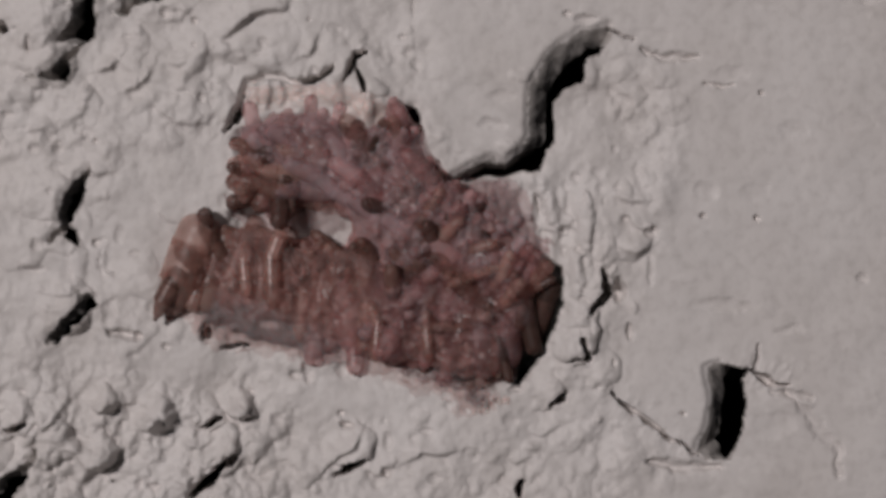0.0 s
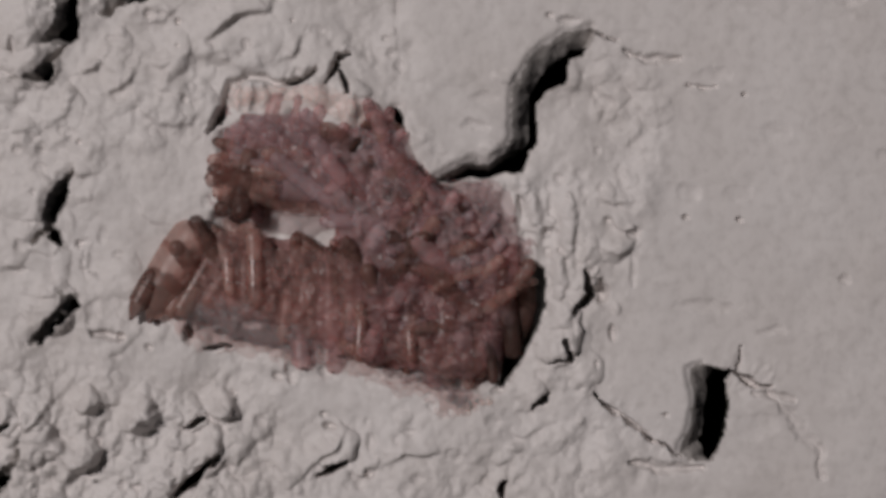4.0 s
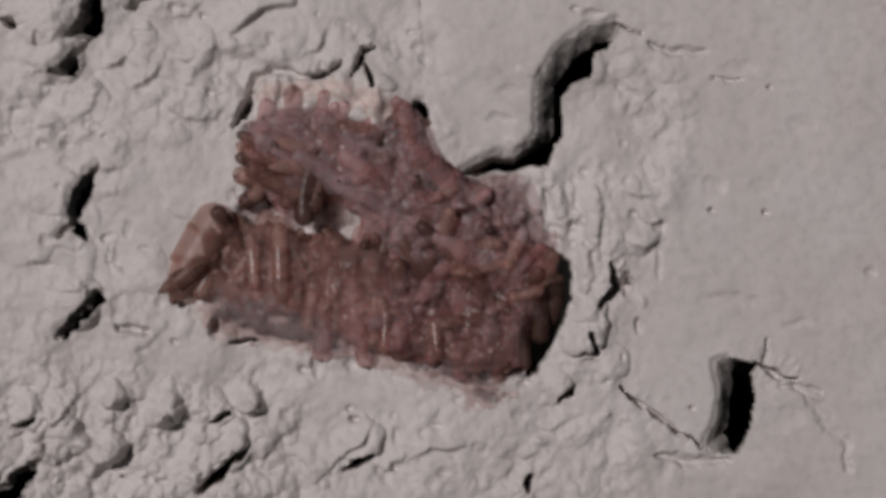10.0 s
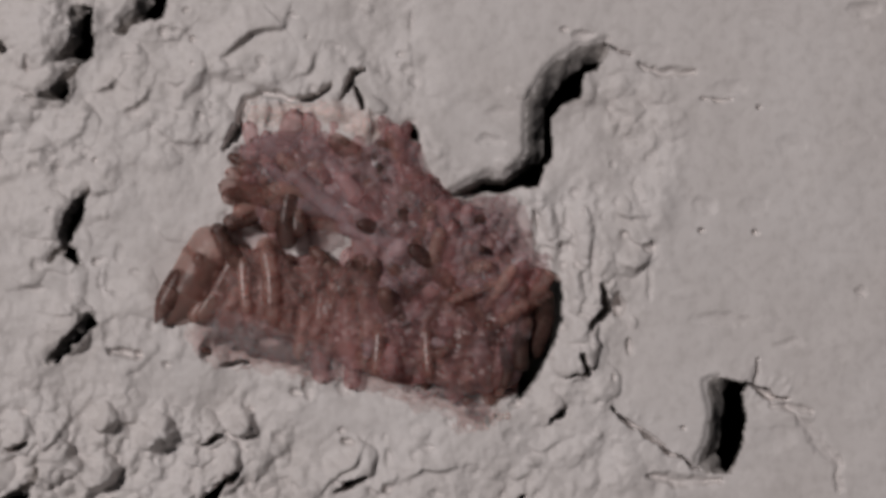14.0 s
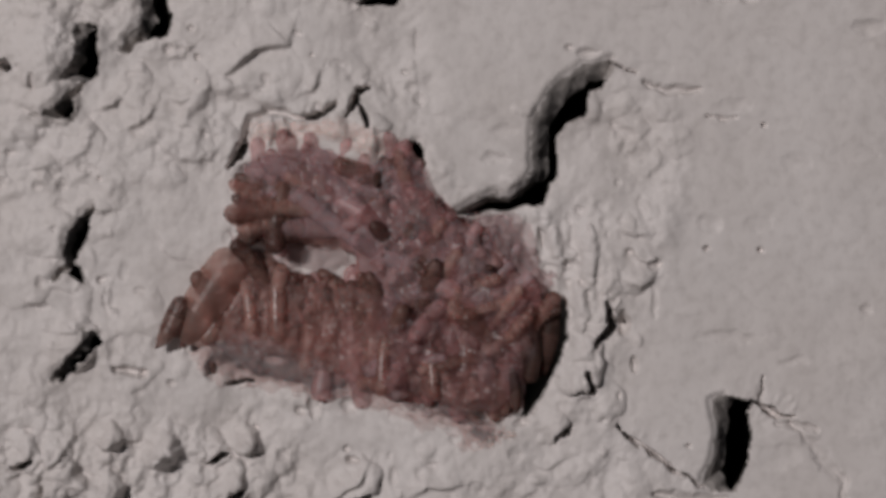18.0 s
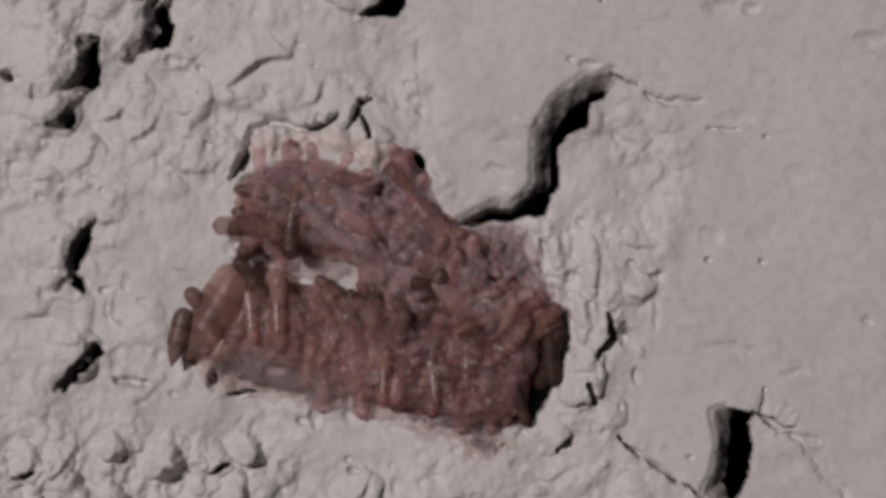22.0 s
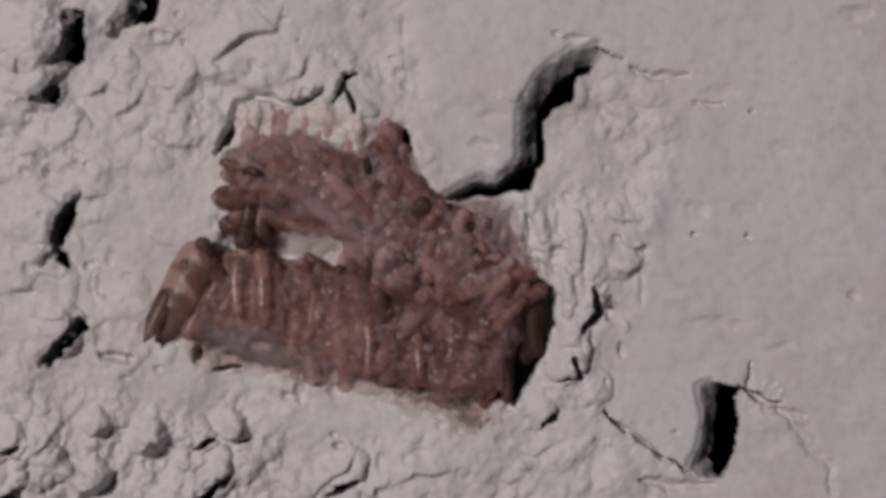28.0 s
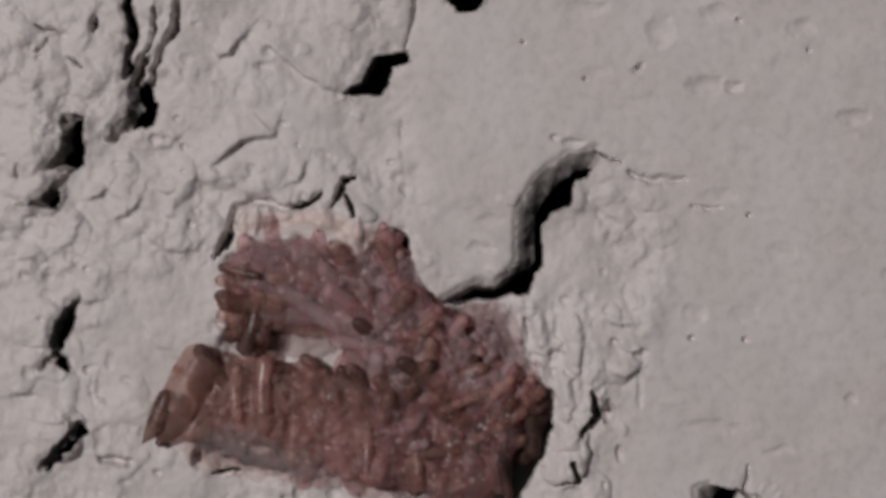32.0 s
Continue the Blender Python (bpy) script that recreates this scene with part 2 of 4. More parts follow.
def groove(points, width, depth):
    """A crack that tapers to its ends; a dark one runs below a swollen edge of plaster."""
    w = window(points, width * 2 + 70)
    u, v = WU[w], WV[w]
    d = to_line(u, v, points)
    (ax, ay), (bx, by) = points[0], points[-1]
    k = ((u - ax) * (bx - ax) + (v - ay) * (by - ay)) / ((bx - ax) ** 2 + (by - ay) ** 2 + 1e-9)
    wide = width * (0.45 + 0.6 * np.sin(np.pi * np.clip(k, 0.06, 0.94))) * (1 + 0.7 * fbm(UU[w], VV[w], 22, 2, seed=width))
    if depth > 20:
        gy, gx = np.gradient(d, STEP)
        side = np.clip(-(gx + 0.6 * gy) / 1.1, 0, 1)
        H[w] += 0.45 * width * side * np.exp(-((d - width) / 30) ** 2) * smooth(0.3 * width, width, d)
        H[w] -= 2.4 * depth * smooth(wide * 0.8, wide * 0.5, d + 4 * fbm(UU[w], VV[w], 14, 2, seed=depth))
    else:
        thin = np.maximum(wide * 0.5, 2.2)
        if width >= 8:
            H[w] -= depth * smooth(wide * 1.5, 0, d)
            return
        H[w] -= 0.35 * depth * smooth(wide * 1.6, 0, d) + 1.5 * depth * smooth(thin, thin * 0.3, d)


def scarp(points, height, reach=46.0):
    """The lower edge of a coat of plaster, drawn from left to right: raised above the line, dropping off sharply at it."""
    w = window(points, reach * 1.6)
    u, v = 0.5 * (UU[w] + WU[w]), 0.5 * (VV[w] + WV[w])
    best, side, along = np.full(u.shape, 1e9), np.zeros(u.shape), np.zeros(u.shape)
    total = sum(math.hypot(b[0] - a[0], b[1] - a[1]) for a, b in zip(points, points[1:]))
    done = 0.0
    for (ax, ay), (bx, by) in zip(points, points[1:]):
        dx, dy = bx - ax, by - ay
        k = np.clip(((u - ax) * dx + (v - ay) * dy) / (dx * dx + dy * dy), 0, 1)
        d = np.hypot(u - ax - k * dx, v - ay - k * dy)
        near = d < best
        best = np.where(near, d, best)
        side = np.where(near, np.sign(dy * (u - ax) - dx * (v - ay)), side)
        along = np.where(near, (done + k * math.hypot(dx, dy)) / total, along)
        done += math.hypot(dx, dy)
    ends = np.sin(np.pi * np.clip(along, 0.02, 0.98)) ** 0.6
    s = best * side
    H[w] += height * ends * smooth(-2.5, 5, s) * smooth(reach, 0, s)
    H[w] -= 0.25 * height * ends * smooth(0, -5, s) * smooth(-26, -5, s)


def pit(u, v, r, depth):
    w = window([(u, v)], 3 * r)
    H[w] -= depth * smooth(r, r * 0.4, np.hypot((UU[w] - u) * 0.8, VV[w] - v) * (1 + 0.8 * fbm(UU[w], VV[w], 9, 2, seed=u)))


DARK_FLANK = np.zeros(UU.shape, bool)
VOID = np.zeros(UU.shape, bool)


def crevice(left, right, depth, flank, wobble=0.5):
    """A break in the coat: below its left edge a rounded flank, then a drop, then a sheer right edge."""
    points = left + right
    w = window(points, 50)
    u, v = UU[w] + wobble * (WU[w] - UU[w]), VV[w] + wobble * (WV[w] - VV[w])
    d = signed(u, v, points)
    dl = to_line(u, v, left)
    side = np.where(d > 0, dl, np.where(dl < -d + 2, -dl, -99))
    inside = np.where(dl < flank * 0.72, smooth(-1, 3, d), smooth(0.8, 3, d))
    H[w] -= depth * 0.08 * smooth(-14, 0, side) * (1 - inside)
    DARK_FLANK[w] |= (d > -2) & (dl > 3 + 5 * fbm(UU[w], VV[w], 10, 2, seed=31))
    VOID[w] |= (d > 1.0) & (dl > flank * 0.72)
    H[w] -= depth * inside * (0.08 + 0.55 * smooth(-4, flank, dl) + 1.2 * smooth(flank * 0.7, flank * 0.7 + 6, dl))


def knob_at(u, v, r, height):
    """A smeared knob: it rises gently from its upper left and breaks off on its lower right."""
    w = window([(u, v)], 1.6 * r)
    du, dv = (WU[w] - u) / r, (WV[w] - v) / r
    d = (du ** 2 + dv ** 2) * (1 + 1.0 * fbm(UU[w], VV[w], 0.9 * r, 2, seed=u + v))
    lean = 0.2 + 0.8 * smooth(-0.8, 0.7, du + 0.7 * dv)
    H[w] += height * np.clip(1 - d, 0, 1) ** 0.55 * lean


def dent(u, v, ru, rv, depth):
    """A soft hollow or, with a negative depth, a soft bump."""
    w = window([(u, v)], 1.3 * max(ru, rv))
    d = ((UU[w] - u) / ru) ** 2 + ((VV[w] - v) / rv) ** 2
    H[w] -= depth * np.clip(1 - d * (1 + 0.8 * fbm(UU[w], VV[w], 12, 2, seed=u * 0.37 + v)), 0, 1) ** 0.8


def lower_left_coat():
    """Lumps below and beside the hollow, with deep slots cut where their shadows fall."""
    for u, v, r, h in ((98, 795, 46, 34), (178, 806, 38, 36), (196, 708, 28, 18), (285, 738, 38, 24), (372, 728, 36, 20), (432, 722, 32, 26),
                       (625, 790, 46, 26), (385, 800, 52, 24), (105, 735, 36, 18), (40, 738, 40, 24), (690, 825, 20, 9), (560, 820, 44, 10), (250, 600, 34, 6)):
        knob_at(u, v, r, h)
    for points, width, depth in (([(350, 882), (385, 850), (428, 812)], 14, 45), ([(605, 847), (625, 832), (655, 817)], 10, 45), ([(28, 772), (60, 755)], 8, 40),
                                 ([(368, 762), (406, 748)], 8, 38), ([(408, 620), (450, 617)], 6, 21), ([(205, 592), (260, 600)], 9, 12)):
        groove(points, width, depth)
    scarp([(92, 772), (118, 750), (126, 730)], 16, 36)
    scarp([(178, 728), (196, 734), (216, 720)], 15, 34)
    scarp([(262, 768), (284, 768), (312, 746)], 20, 42)
    scarp([(150, 828), (182, 846), (216, 824), (222, 800)], 20, 50)
    scarp([(412, 742), (440, 750), (468, 738), (464, 712)], 16, 44)
    scarp([(728, 822), (758, 806), (790, 808), (824, 796)], 12, 40)
    scarp([(330, 790), (372, 800), (398, 776)], 12, 44)
    scarp([(590, 836), (612, 812), (640, 796), (652, 770)], 16, 50)


def lower_left_marks():
    for u, v, ru, rv, depth in ((440, 746, 27, 8, 8), (558, 656, 14, 26, 13), (535, 668, 10, 7, 10), (616, 735, 7, 7, 8), (627, 755, 13, 7, 14), (697, 839, 12, 12, 16),
                                (700, 782, 9, 18, 7), (768, 764, 14, 8, 7), (306, 618, 9, 8, 8), (378, 600, 12, 14, 12), (452, 700, 9, 7, 10), (302, 750, 11, 8, 13),
                                (260, 863, 10, 9, 13), (290, 866, 16, 6, 7), (348, 838, 12, 14, 8), (55, 702, 10, 8, 9), (240, 724, 12, 6, 8)):
        dent(u, v, ru, rv, depth)


def left_coat():
    """Smeared plates beside the hollow."""
    for u, v, r, h in ((125, 552, 52, 22), (85, 350, 50, 14), (110, 425, 40, 8), (50, 440, 60, 8), (230, 480, 60, 6)):
        knob_at(u, v, r, h)
    scarp([(102, 526), (132, 530), (152, 528)], 9, 40)
    scarp([(282, 350), (290, 380), (306, 396), (334, 402)], 5, 60)
    scarp([(176, 470), (192, 484), (198, 448)], 8, 30)
    scarp([(50, 474), (70, 486), (88, 484)], 7, 34)
    scarp([(166, 309), (186, 318), (206, 314)], 9, 24)
    for u, v, ru, rv, depth in ((180, 436, 9, 8, 11), (190, 470, 8, 20, 6), (72, 482, 20, 7, 6), (222, 422, 12, 18, 5), (206, 556, 14, 24, 7), (258, 600, 10, 11, 11),
                                (228, 596, 32, 9, 8), (376, 590, 11, 18, 9), (150, 470, 16, 40, -6), (410, 400, 16, 10, 4), (250, 454, 14, 8, 4)):
        dent(u, v, ru, rv, depth)


def upper_left_coat():
    for u, v, r, h in ((95, 112, 50, 20), (70, 40, 60, 14), (325, 178, 56, 10), (130, 205, 60, 9), (330, 100, 52, 8), (230, 90, 46, 9), (480, 80, 50, 6)):
        knob_at(u, v, r, h)
    scarp([(178, 134), (208, 130), (222, 112)], 13, 34)
    scarp([(228, 172), (252, 164), (274, 146), (282, 122)], 12, 44)
    scarp([(274, 172), (288, 202), (322, 226), (376, 228), (392, 200)], 7, 60)
    scarp([(298, 112), (320, 124), (346, 112)], 9, 40)
    scarp([(396, 82), (430, 56), (456, 32), (514, 20), (520, 0)], 15, 60)
    scarp([(540, 108), (558, 102), (574, 64)], 11, 40)
    scarp([(56, 242), (84, 240), (106, 226)], 8, 40)
    scarp([(130, 226), (160, 208), (172, 176)], 6, 50)
    scarp([(300, 44), (330, 42), (350, 20)], 10, 36)
    for u, v, ru, rv, depth in ((60, 84, 7, 18, 12), (366, 178, 8, 10, 9), (352, 40, 6, 8, 11), (352, 84, 5, 5, 8), (20, 208, 14, 8, 6), (70, 268, 12, 9, 8), (180, 256, 6, 6, 9),
                                (322, 30, 16, 10, 8), (468, 98, 9, 7, 5), (556, 38, 4, 5, 7), (110, 300, 12, 10, 5)):
        dent(u, v, ru, rv, depth)
    groove([(-10, 45), (18, 62)], 8, 30)


def top_coat():
    """The strip above, which comes into view last."""
    scarp([(400, -138), (416, -118), (436, -122), (452, -148), (474, -172)], 14, 50)
    scarp([(480, -158), (510, -130), (540, -108), (566, -84), (600, -64), (640, -56)], 11, 70)
    scarp([(630, -40), (644, -50), (664, -30)], 6, 30)
    for points, width, depth in (([(336, -215), (334, -160), (318, -140)], 11, 30), ([(290, -120), (272, -98), (262, -70)], 12, 30), ([(318, -140), (290, -70), (286, -40)], 9, 26),
                                 ([(195, -190), (197, -165)], 10, 34), ([(742, -110), (760, -190), (775, -260)], 7, 10), ([(90, -180), (124, -166)], 6, 16), ([(108, -150), (92, -134)], 6, 14),
                                 ([(145, -118), (172, -102)], 6, 12), ([(300, -205), (296, -150), (284, -120)], 8, 24)):
        groove(points, width, depth)
    for u, v, ru, rv, depth in ((94, -120, 7, 7, 11), (136, -160, 9, 6, 6), (300, 26, 12, 12, 10), (340, -10, 8, 7, 7), (232, 70, 12, 7, 5), (720, 68, 7, 6, 6), (530, 0, 10, 7, 5),
                                (374, -178, 8, 5, 6), (740, 10, 6, 20, 5)):
        dent(u, v, ru, rv, depth)


def streaked_strip():
    """Between the hollow and the smooth block: combed, pitted plaster."""
    for u, v, r, h in ((1022, 606, 40, 28), (985, 690, 34, 16), (1120, 165, 34, 7), (1070, 650, 36, 12), (1035, 545, 34, 16), (1060, 500, 34, 18), (1125, 430, 36, 12), (1000, 395, 26, 10)):
        knob_at(u, v, r, h)
    for points, width, depth in (([(1076, 480), (1086, 516), (1056, 552)], 11, 30), ([(1044, 600), (1054, 636)], 10, 30), ([(1017, 692), (1005, 710), (990, 718)], 8, 30),
                                 ([(940, 858), (934, 884)], 9, 40), ([(1018, 641), (1052, 640)], 6, 20), ([(958, 346), (962, 372)], 8, 14)):
        groove(points, width, depth)
    scarp([(1100, 352), (1128, 360), (1154, 357)], 9, 30)
    scarp([(1112, 378), (1136, 402), (1170, 418)], 9, 34)
    scarp([(1106, 440), (1134, 454), (1164, 436)], 10, 40)
    scarp([(1058, 742), (1070, 748), (1082, 736)], 8, 26)
    scarp([(944, 766), (972, 774), (1010, 752)], 7, 40)
    scarp([(906, 812), (926, 824), (958, 804)], 7, 40)
    scarp([(994, 404), (1012, 410), (1022, 396)], 10, 28)


def streaked_marks():
    for u, v, ru, rv, depth in ((1106, 512, 14, 22, 30), (1098, 502, 7, 7, -14), (1012, 405, 12, 8, 12), (975, 412, 12, 7, 6), (1032, 441, 8, 7, 9), (1010, 443, 9, 10, 7), (1163, 409, 13, 10, 15),
                                (1118, 386, 10, 6, 9), (1062, 440, 8, 40, 6), (1162, 478, 6, 32, 4), (1126, 586, 7, 18, 13), (1030, 314, 12, 12, 7)):
        dent(u, v, ru, rv, depth)
    for u, v, ru, rv, depth in ((986, 368, 13, 34, -12), (1045, 400, 17, 55, -12), (1030, 480, 16, 50, -12), (1088, 440, 14, 30, -8), (960, 372, 9, 40, 8), (1018, 360, 9, 26, 6), (1140, 310, 10, 30, 4),
                                (1098, 640, 5, 9, 8), (946, 664, 9, 10, 12), (924, 690, 14, 6, 8), (1008, 552, 8, 8, 6), (1042, 34, 22, 9, 9), (1012, 24, 9, 7, 8)):
        dent(u, v, ru, rv, depth)


def rim_cracks():
    """Cracks along the upper rim of the hollow, and those in the smooth block."""
    for points, width, depth in (([(592, 124), (575, 141), (545, 148)], 7, 21), ([(440, 172), (428, 205), (416, 232)], 8, 24),
                                 ([(595, 122), (582, 138), (555, 148), (530, 150), (500, 138), (470, 135), (450, 150), (437, 180), (424, 216), (410, 240)], 8, 19),
                                 ([(655, 95), (636, 105), (626, 130), (615, 148)], 9, 34), ([(640, 130), (648, 150), (651, 168)], 6, 30), ([(735, 195), (722, 205)], 8, 20)):
        groove(points, width, depth)
    for points, width, depth in (([(1095, 695), (1130, 722), (1165, 745), (1205, 775), (1250, 800)], 6, 21), ([(1168, 814), (1208, 824), (1290, 820)], 10, 14),
                                 ([(1335, 655), (1365, 668), (1408, 678)], 7, 22), ([(1380, 686), (1445, 698)], 8, 8), ([(1350, 655), (1358, 612)], 6, 14),
                                 ([(1405, 690), (1440, 725), (1452, 752), (1490, 790), (1502, 840)], 9, 7), ([(1085, 52), (1110, 64), (1130, 66)], 6, 14),
                                 ([(1150, 85), (1185, 100), (1240, 98)], 8, 12), ([(1255, 145), (1310, 150)], 6, 7)):
        groove(points, width, depth)
    scarp([(1158, 790), (1180, 818), (1214, 826), (1280, 822)], 6, 50)


lower_left_coat()
lower_left_marks()
left_coat()
upper_left_coat()
top_coat()
streaked_strip()
streaked_marks()
rim_cracks()

# faint broad unevenness of the smooth paint
for i in range(90):
    u, v = rng.uniform(760, 1690), rng.uniform(-320, 990)
    if rough[int((v - V0) / STEP), int((u - U0) / STEP)] < 0.2:
        dent(u, v, rng.uniform(14, 46), rng.uniform(8, 20), rng.uniform(-1.6, 2.4))
# smears and small hollows all over the rough coat
for i in range(300):
    u, v = rng.uniform(-120, 1180), rng.uniform(-320, 1000)
    if rough[int((v - V0) / STEP), int((u - U0) / STEP)] > 0.6:
        r = rng.uniform(6, 15)
        dent(u, v, r * rng.uniform(0.6, 1.5), r, rng.choice((0.35, 0.22, 0.5, -0.4)) * r)
for u, v in ((1355, 162), (1255, 380), (1348, 384), (1222, 730), (1161, -100), (1340, -184), (1462, -130), (955, -145), (1065, -80)):
    pit(u, v, 5.0, 13)


def deep_breaks():
    """Where the coat is opened onto the dark box: beside the plate, in the smooth block, and along the hollow's right
    rim.
    """
    crevice([(800, 318), (868, 282), (905, 286), (930, 268), (946, 235), (946, 150), (985, 92), (1036, 54), (1085, 46)],
            [(1092, 58), (1070, 96), (1044, 104), (1040, 146), (1006, 158), (986, 184), (992, 250), (964, 276), (962, 304), (934, 302), (900, 315), (870, 310), (840, 324)], 90, 46)
    crevice([(806, 319), (868, 287), (905, 291), (934, 272), (950, 262)], [(978, 262), (964, 304), (936, 301), (902, 314), (872, 309), (840, 323)], 60, 13)
    crevice([(1268, 806), (1242, 798), (1262, 760), (1272, 700), (1262, 650), (1285, 644)], [(1300, 643), (1336, 655), (1325, 672), (1331, 720), (1325, 760), (1303, 808)], 95, 44)
    crevice([(728, 198), (740, 190)], [(753, 210), (750, 226), (738, 214)], 75, 3)
    # slot along the right rim, cut black in place of the mass's shadow
    crevice([(928, 684), (934, 630), (952, 580), (970, 520), (978, 456)], [(1005, 472), (1006, 540), (985, 592), (960, 644)], 75, 5)


def left_breaks():
    crevice([(40, 136), (84, 146), (112, 122), (140, 84), (104, 76), (132, 40), (138, -20), (152, -16)], [(178, -12), (172, 72), (158, 82), (142, 100), (134, 150), (100, 153), (70, 148)], 70, 24, 1.2)
    crevice([(92, 442), (116, 404), (112, 392), (126, 350), (148, 320), (163, 302)], [(169, 308), (157, 355), (138, 394), (130, 404), (151, 428), (151, 438), (136, 428), (122, 418), (102, 442)], 65, 19, 0.9)
    # cut in place of the shadowed underside of a knob
    crevice([(84, 610), (104, 590), (120, 566), (146, 548), (150, 524), (166, 520)], [(182, 545), (172, 557), (147, 580), (120, 600), (112, 620)], 65, 24, 1.2)
    crevice([(-40, 880), (8, 868), (20, 850), (58, 832), (66, 800)], [(79, 804), (74, 836), (54, 862), (38, 905), (-40, 905)], 65, 24, 1.4)


def top_breaks():
    crevice([(210, 26), (238, -8), (258, -40), (250, -72), (270, -90)], [(302, -54), (299, -4), (252, 8), (230, 36)], 65, 30, 1.3)
    crevice([(629, -57), (668, -72), (690, -119)], [(750, -127), (753, -110), (722, -100), (716, -66), (700, -50), (660, -50)], 70, 11)
    crevice([(820, -219), (838, -240)], [(905, -238), (868, -205), (838, -196)], 60, 10, 1.4)
    crevice([(212, -300), (246, -210), (250, -150), (238, -108), (236, -80)], [(252, -84), (264, -120), (268, -165), (262, -210), (236, -300)], 60, 10, 1.4)


deep_breaks()
left_breaks()
top_breaks()

# shallow dimples and worn spots in the smooth paint
for u, v, ru, rv, h in ((1279, -69, 40, 18, -7), (1329, -62, 20, 16, -8), (1544, -14, 34, 16, -6), (1449, -169, 26, 20, -5), (1299, -199, 40, 18, -5), (1199, -165, 26, 34, -6), (1159, -99, 14, 10, -7),
                        (1300, 130, 40, 14, -4), (1290, 538, 60, 14, -4), (1410, 225, 30, 22, -3), (1260, 335, 24, 18, -4), (1535, 488, 14, 10, -5)):
    swell(u, v, ru, rv, h)
for u, v, ru, rv, h in ((1110, 180, 26, 14, -7), (820, 130, 60, 26, 3), (900, 170, 30, 14, -4), (880, 225, 30, 12, -5), (905, 262, 20, 14, 6), (930, 135, 24, 12, 4), (1070, -205, 40, 14, -4),
                        (1380, 750, 40, 26, -4), (1400, 700, 60, 30, 4), (1350, 850, 80, 50, 5), (1410, 580, 30, 8, -3)):
    swell(u, v, ru, rv, h)

# ribs of plaster along the upper rim
for u, v, ru, rv, h in ((455, 176, 11, 26, 7), (480, 172, 9, 28, 9), (505, 172, 8, 26, 8), (535, 158, 14, 16, 5), (600, 170, 18, 22, 6), (662, 215, 11, 50, 10), (672, 160, 20, 18, 8)):
    swell(u, v, ru, rv, h, 0.5)

# the hollow that the larvae fill
HOLLOW = [(425, 225), (470, 214), (560, 200), (640, 228), (685, 262), (692, 196), (745, 200), (762, 250), (800, 312), (850, 322), (880, 380), (935, 430), (1005, 470), (1000, 540),
          (965, 600), (932, 680), (860, 695), (740, 664), (620, 622), (560, 580), (500, 544), (420, 520), (396, 470), (410, 400), (436, 330), (420, 260)]
d = signed(WU, WV, HOLLOW)
floor_depth = 14 + 40 * smooth(450, 800, UU) * smooth(230, 420, VV) + 12 * smooth(300, 420, VV)
sink = smooth(-6, 26, d)
H = np.where(d > -8, np.minimum(H * (1 - sink) + sink * (-floor_depth + 8 * fbm(UU, VV, 40, 3, seed=12)), np.where(H < -60, H, 1e9)), H)

fade = smooth(0, 50, np.minimum(np.minimum(UU - U0, U1 - UU), np.minimum(VV - V0, V1 - VV)))
H *= fade


def wall():
    rows_, cols = H.shape
    verts = np.stack([(UU - 784) * S, -H * S, Z0 + (441 - VV) * S], -1).reshape(-1, 3)
    i = np.arange((rows_ - 1) * (cols - 1))
    r, c = i // (cols - 1), i % (cols - 1)
    a = r * cols + c
    quads = np.stack([a, a + cols, a + cols + 1, a + 1], -1)
    # the deepest cracks are left open onto the added dark box
    depth = H.reshape(-1)[quads].mean(1)
    quads = quads[(depth > -95) & ~VOID.reshape(-1)[quads].any(1)]
    # crevice faces take the darker colour that paints their shade
    dark_faces = DARK_FLANK.reshape(-1)[quads].any(1)
    # the plain wall round the patch
    n = len(verts)
    x0, x1, z0, z1 = verts[0, 0], verts[-1, 0], verts[-1, 2], verts[0, 2]
    far = [(-1.6, 0, 0), (1.6, 0, 0), (1.6, 0, 2.4), (-1.6, 0, 2.4), (x0, 0, z0), (x1, 0, z0), (x1, 0, z1), (x0, 0, z1),
           (-1.6, 0.2, 0), (1.6, 0.2, 0), (1.6, 0.2, 2.4), (-1.6, 0.2, 2.4)]
    more = np.array([(0, 1, 5, 4), (1, 2, 6, 5), (2, 3, 7, 6), (3, 0, 4, 7), (9, 8, 11, 10), (0, 8, 9, 1), (1, 9, 10, 2), (2, 10, 11, 3), (3, 11, 8, 0)]) + n
    verts = np.concatenate([verts, np.array(far)])
    quads = np.concatenate([quads, more])
    me = bpy.data.meshes.new("wall")
    me.vertices.add(len(verts))
    me.vertices.foreach_set("co", verts.ravel())
    me.loops.add(quads.size)
    me.loops.foreach_set("vertex_index", quads.ravel().astype(np.int32))
    me.polygons.add(len(quads))
    me.polygons.foreach_set("loop_start", np.arange(0, quads.size, 4, dtype=np.int32))
    me.polygons.foreach_set("use_smooth", np.ones(len(quads), bool))
    me.polygons.foreach_set("material_index", np.concatenate([dark_faces, np.zeros(len(more), bool)]).astype(np.int32))
    me.update(calc_edges=True)
    me.materials.append(PAINT)
    me.materials.append(FLANK_SHADE)
    return tagged(new("wall_front", me), "rough grey-white painted plaster wall with cracks and a broken hollow", "wall", kind="structure")


wall()


def part(name, bm, mat, parent=None, label=""):
    me = bpy.data.meshes.new(name)
    bm.to_mesh(me)
    bm.free()
    for p in me.polygons:
        p.use_smooth = True
    me.materials.append(mat)
    ob = new(name, me)
    if parent:
        ob.parent = parent
    return tagged(ob, label) if label else ob


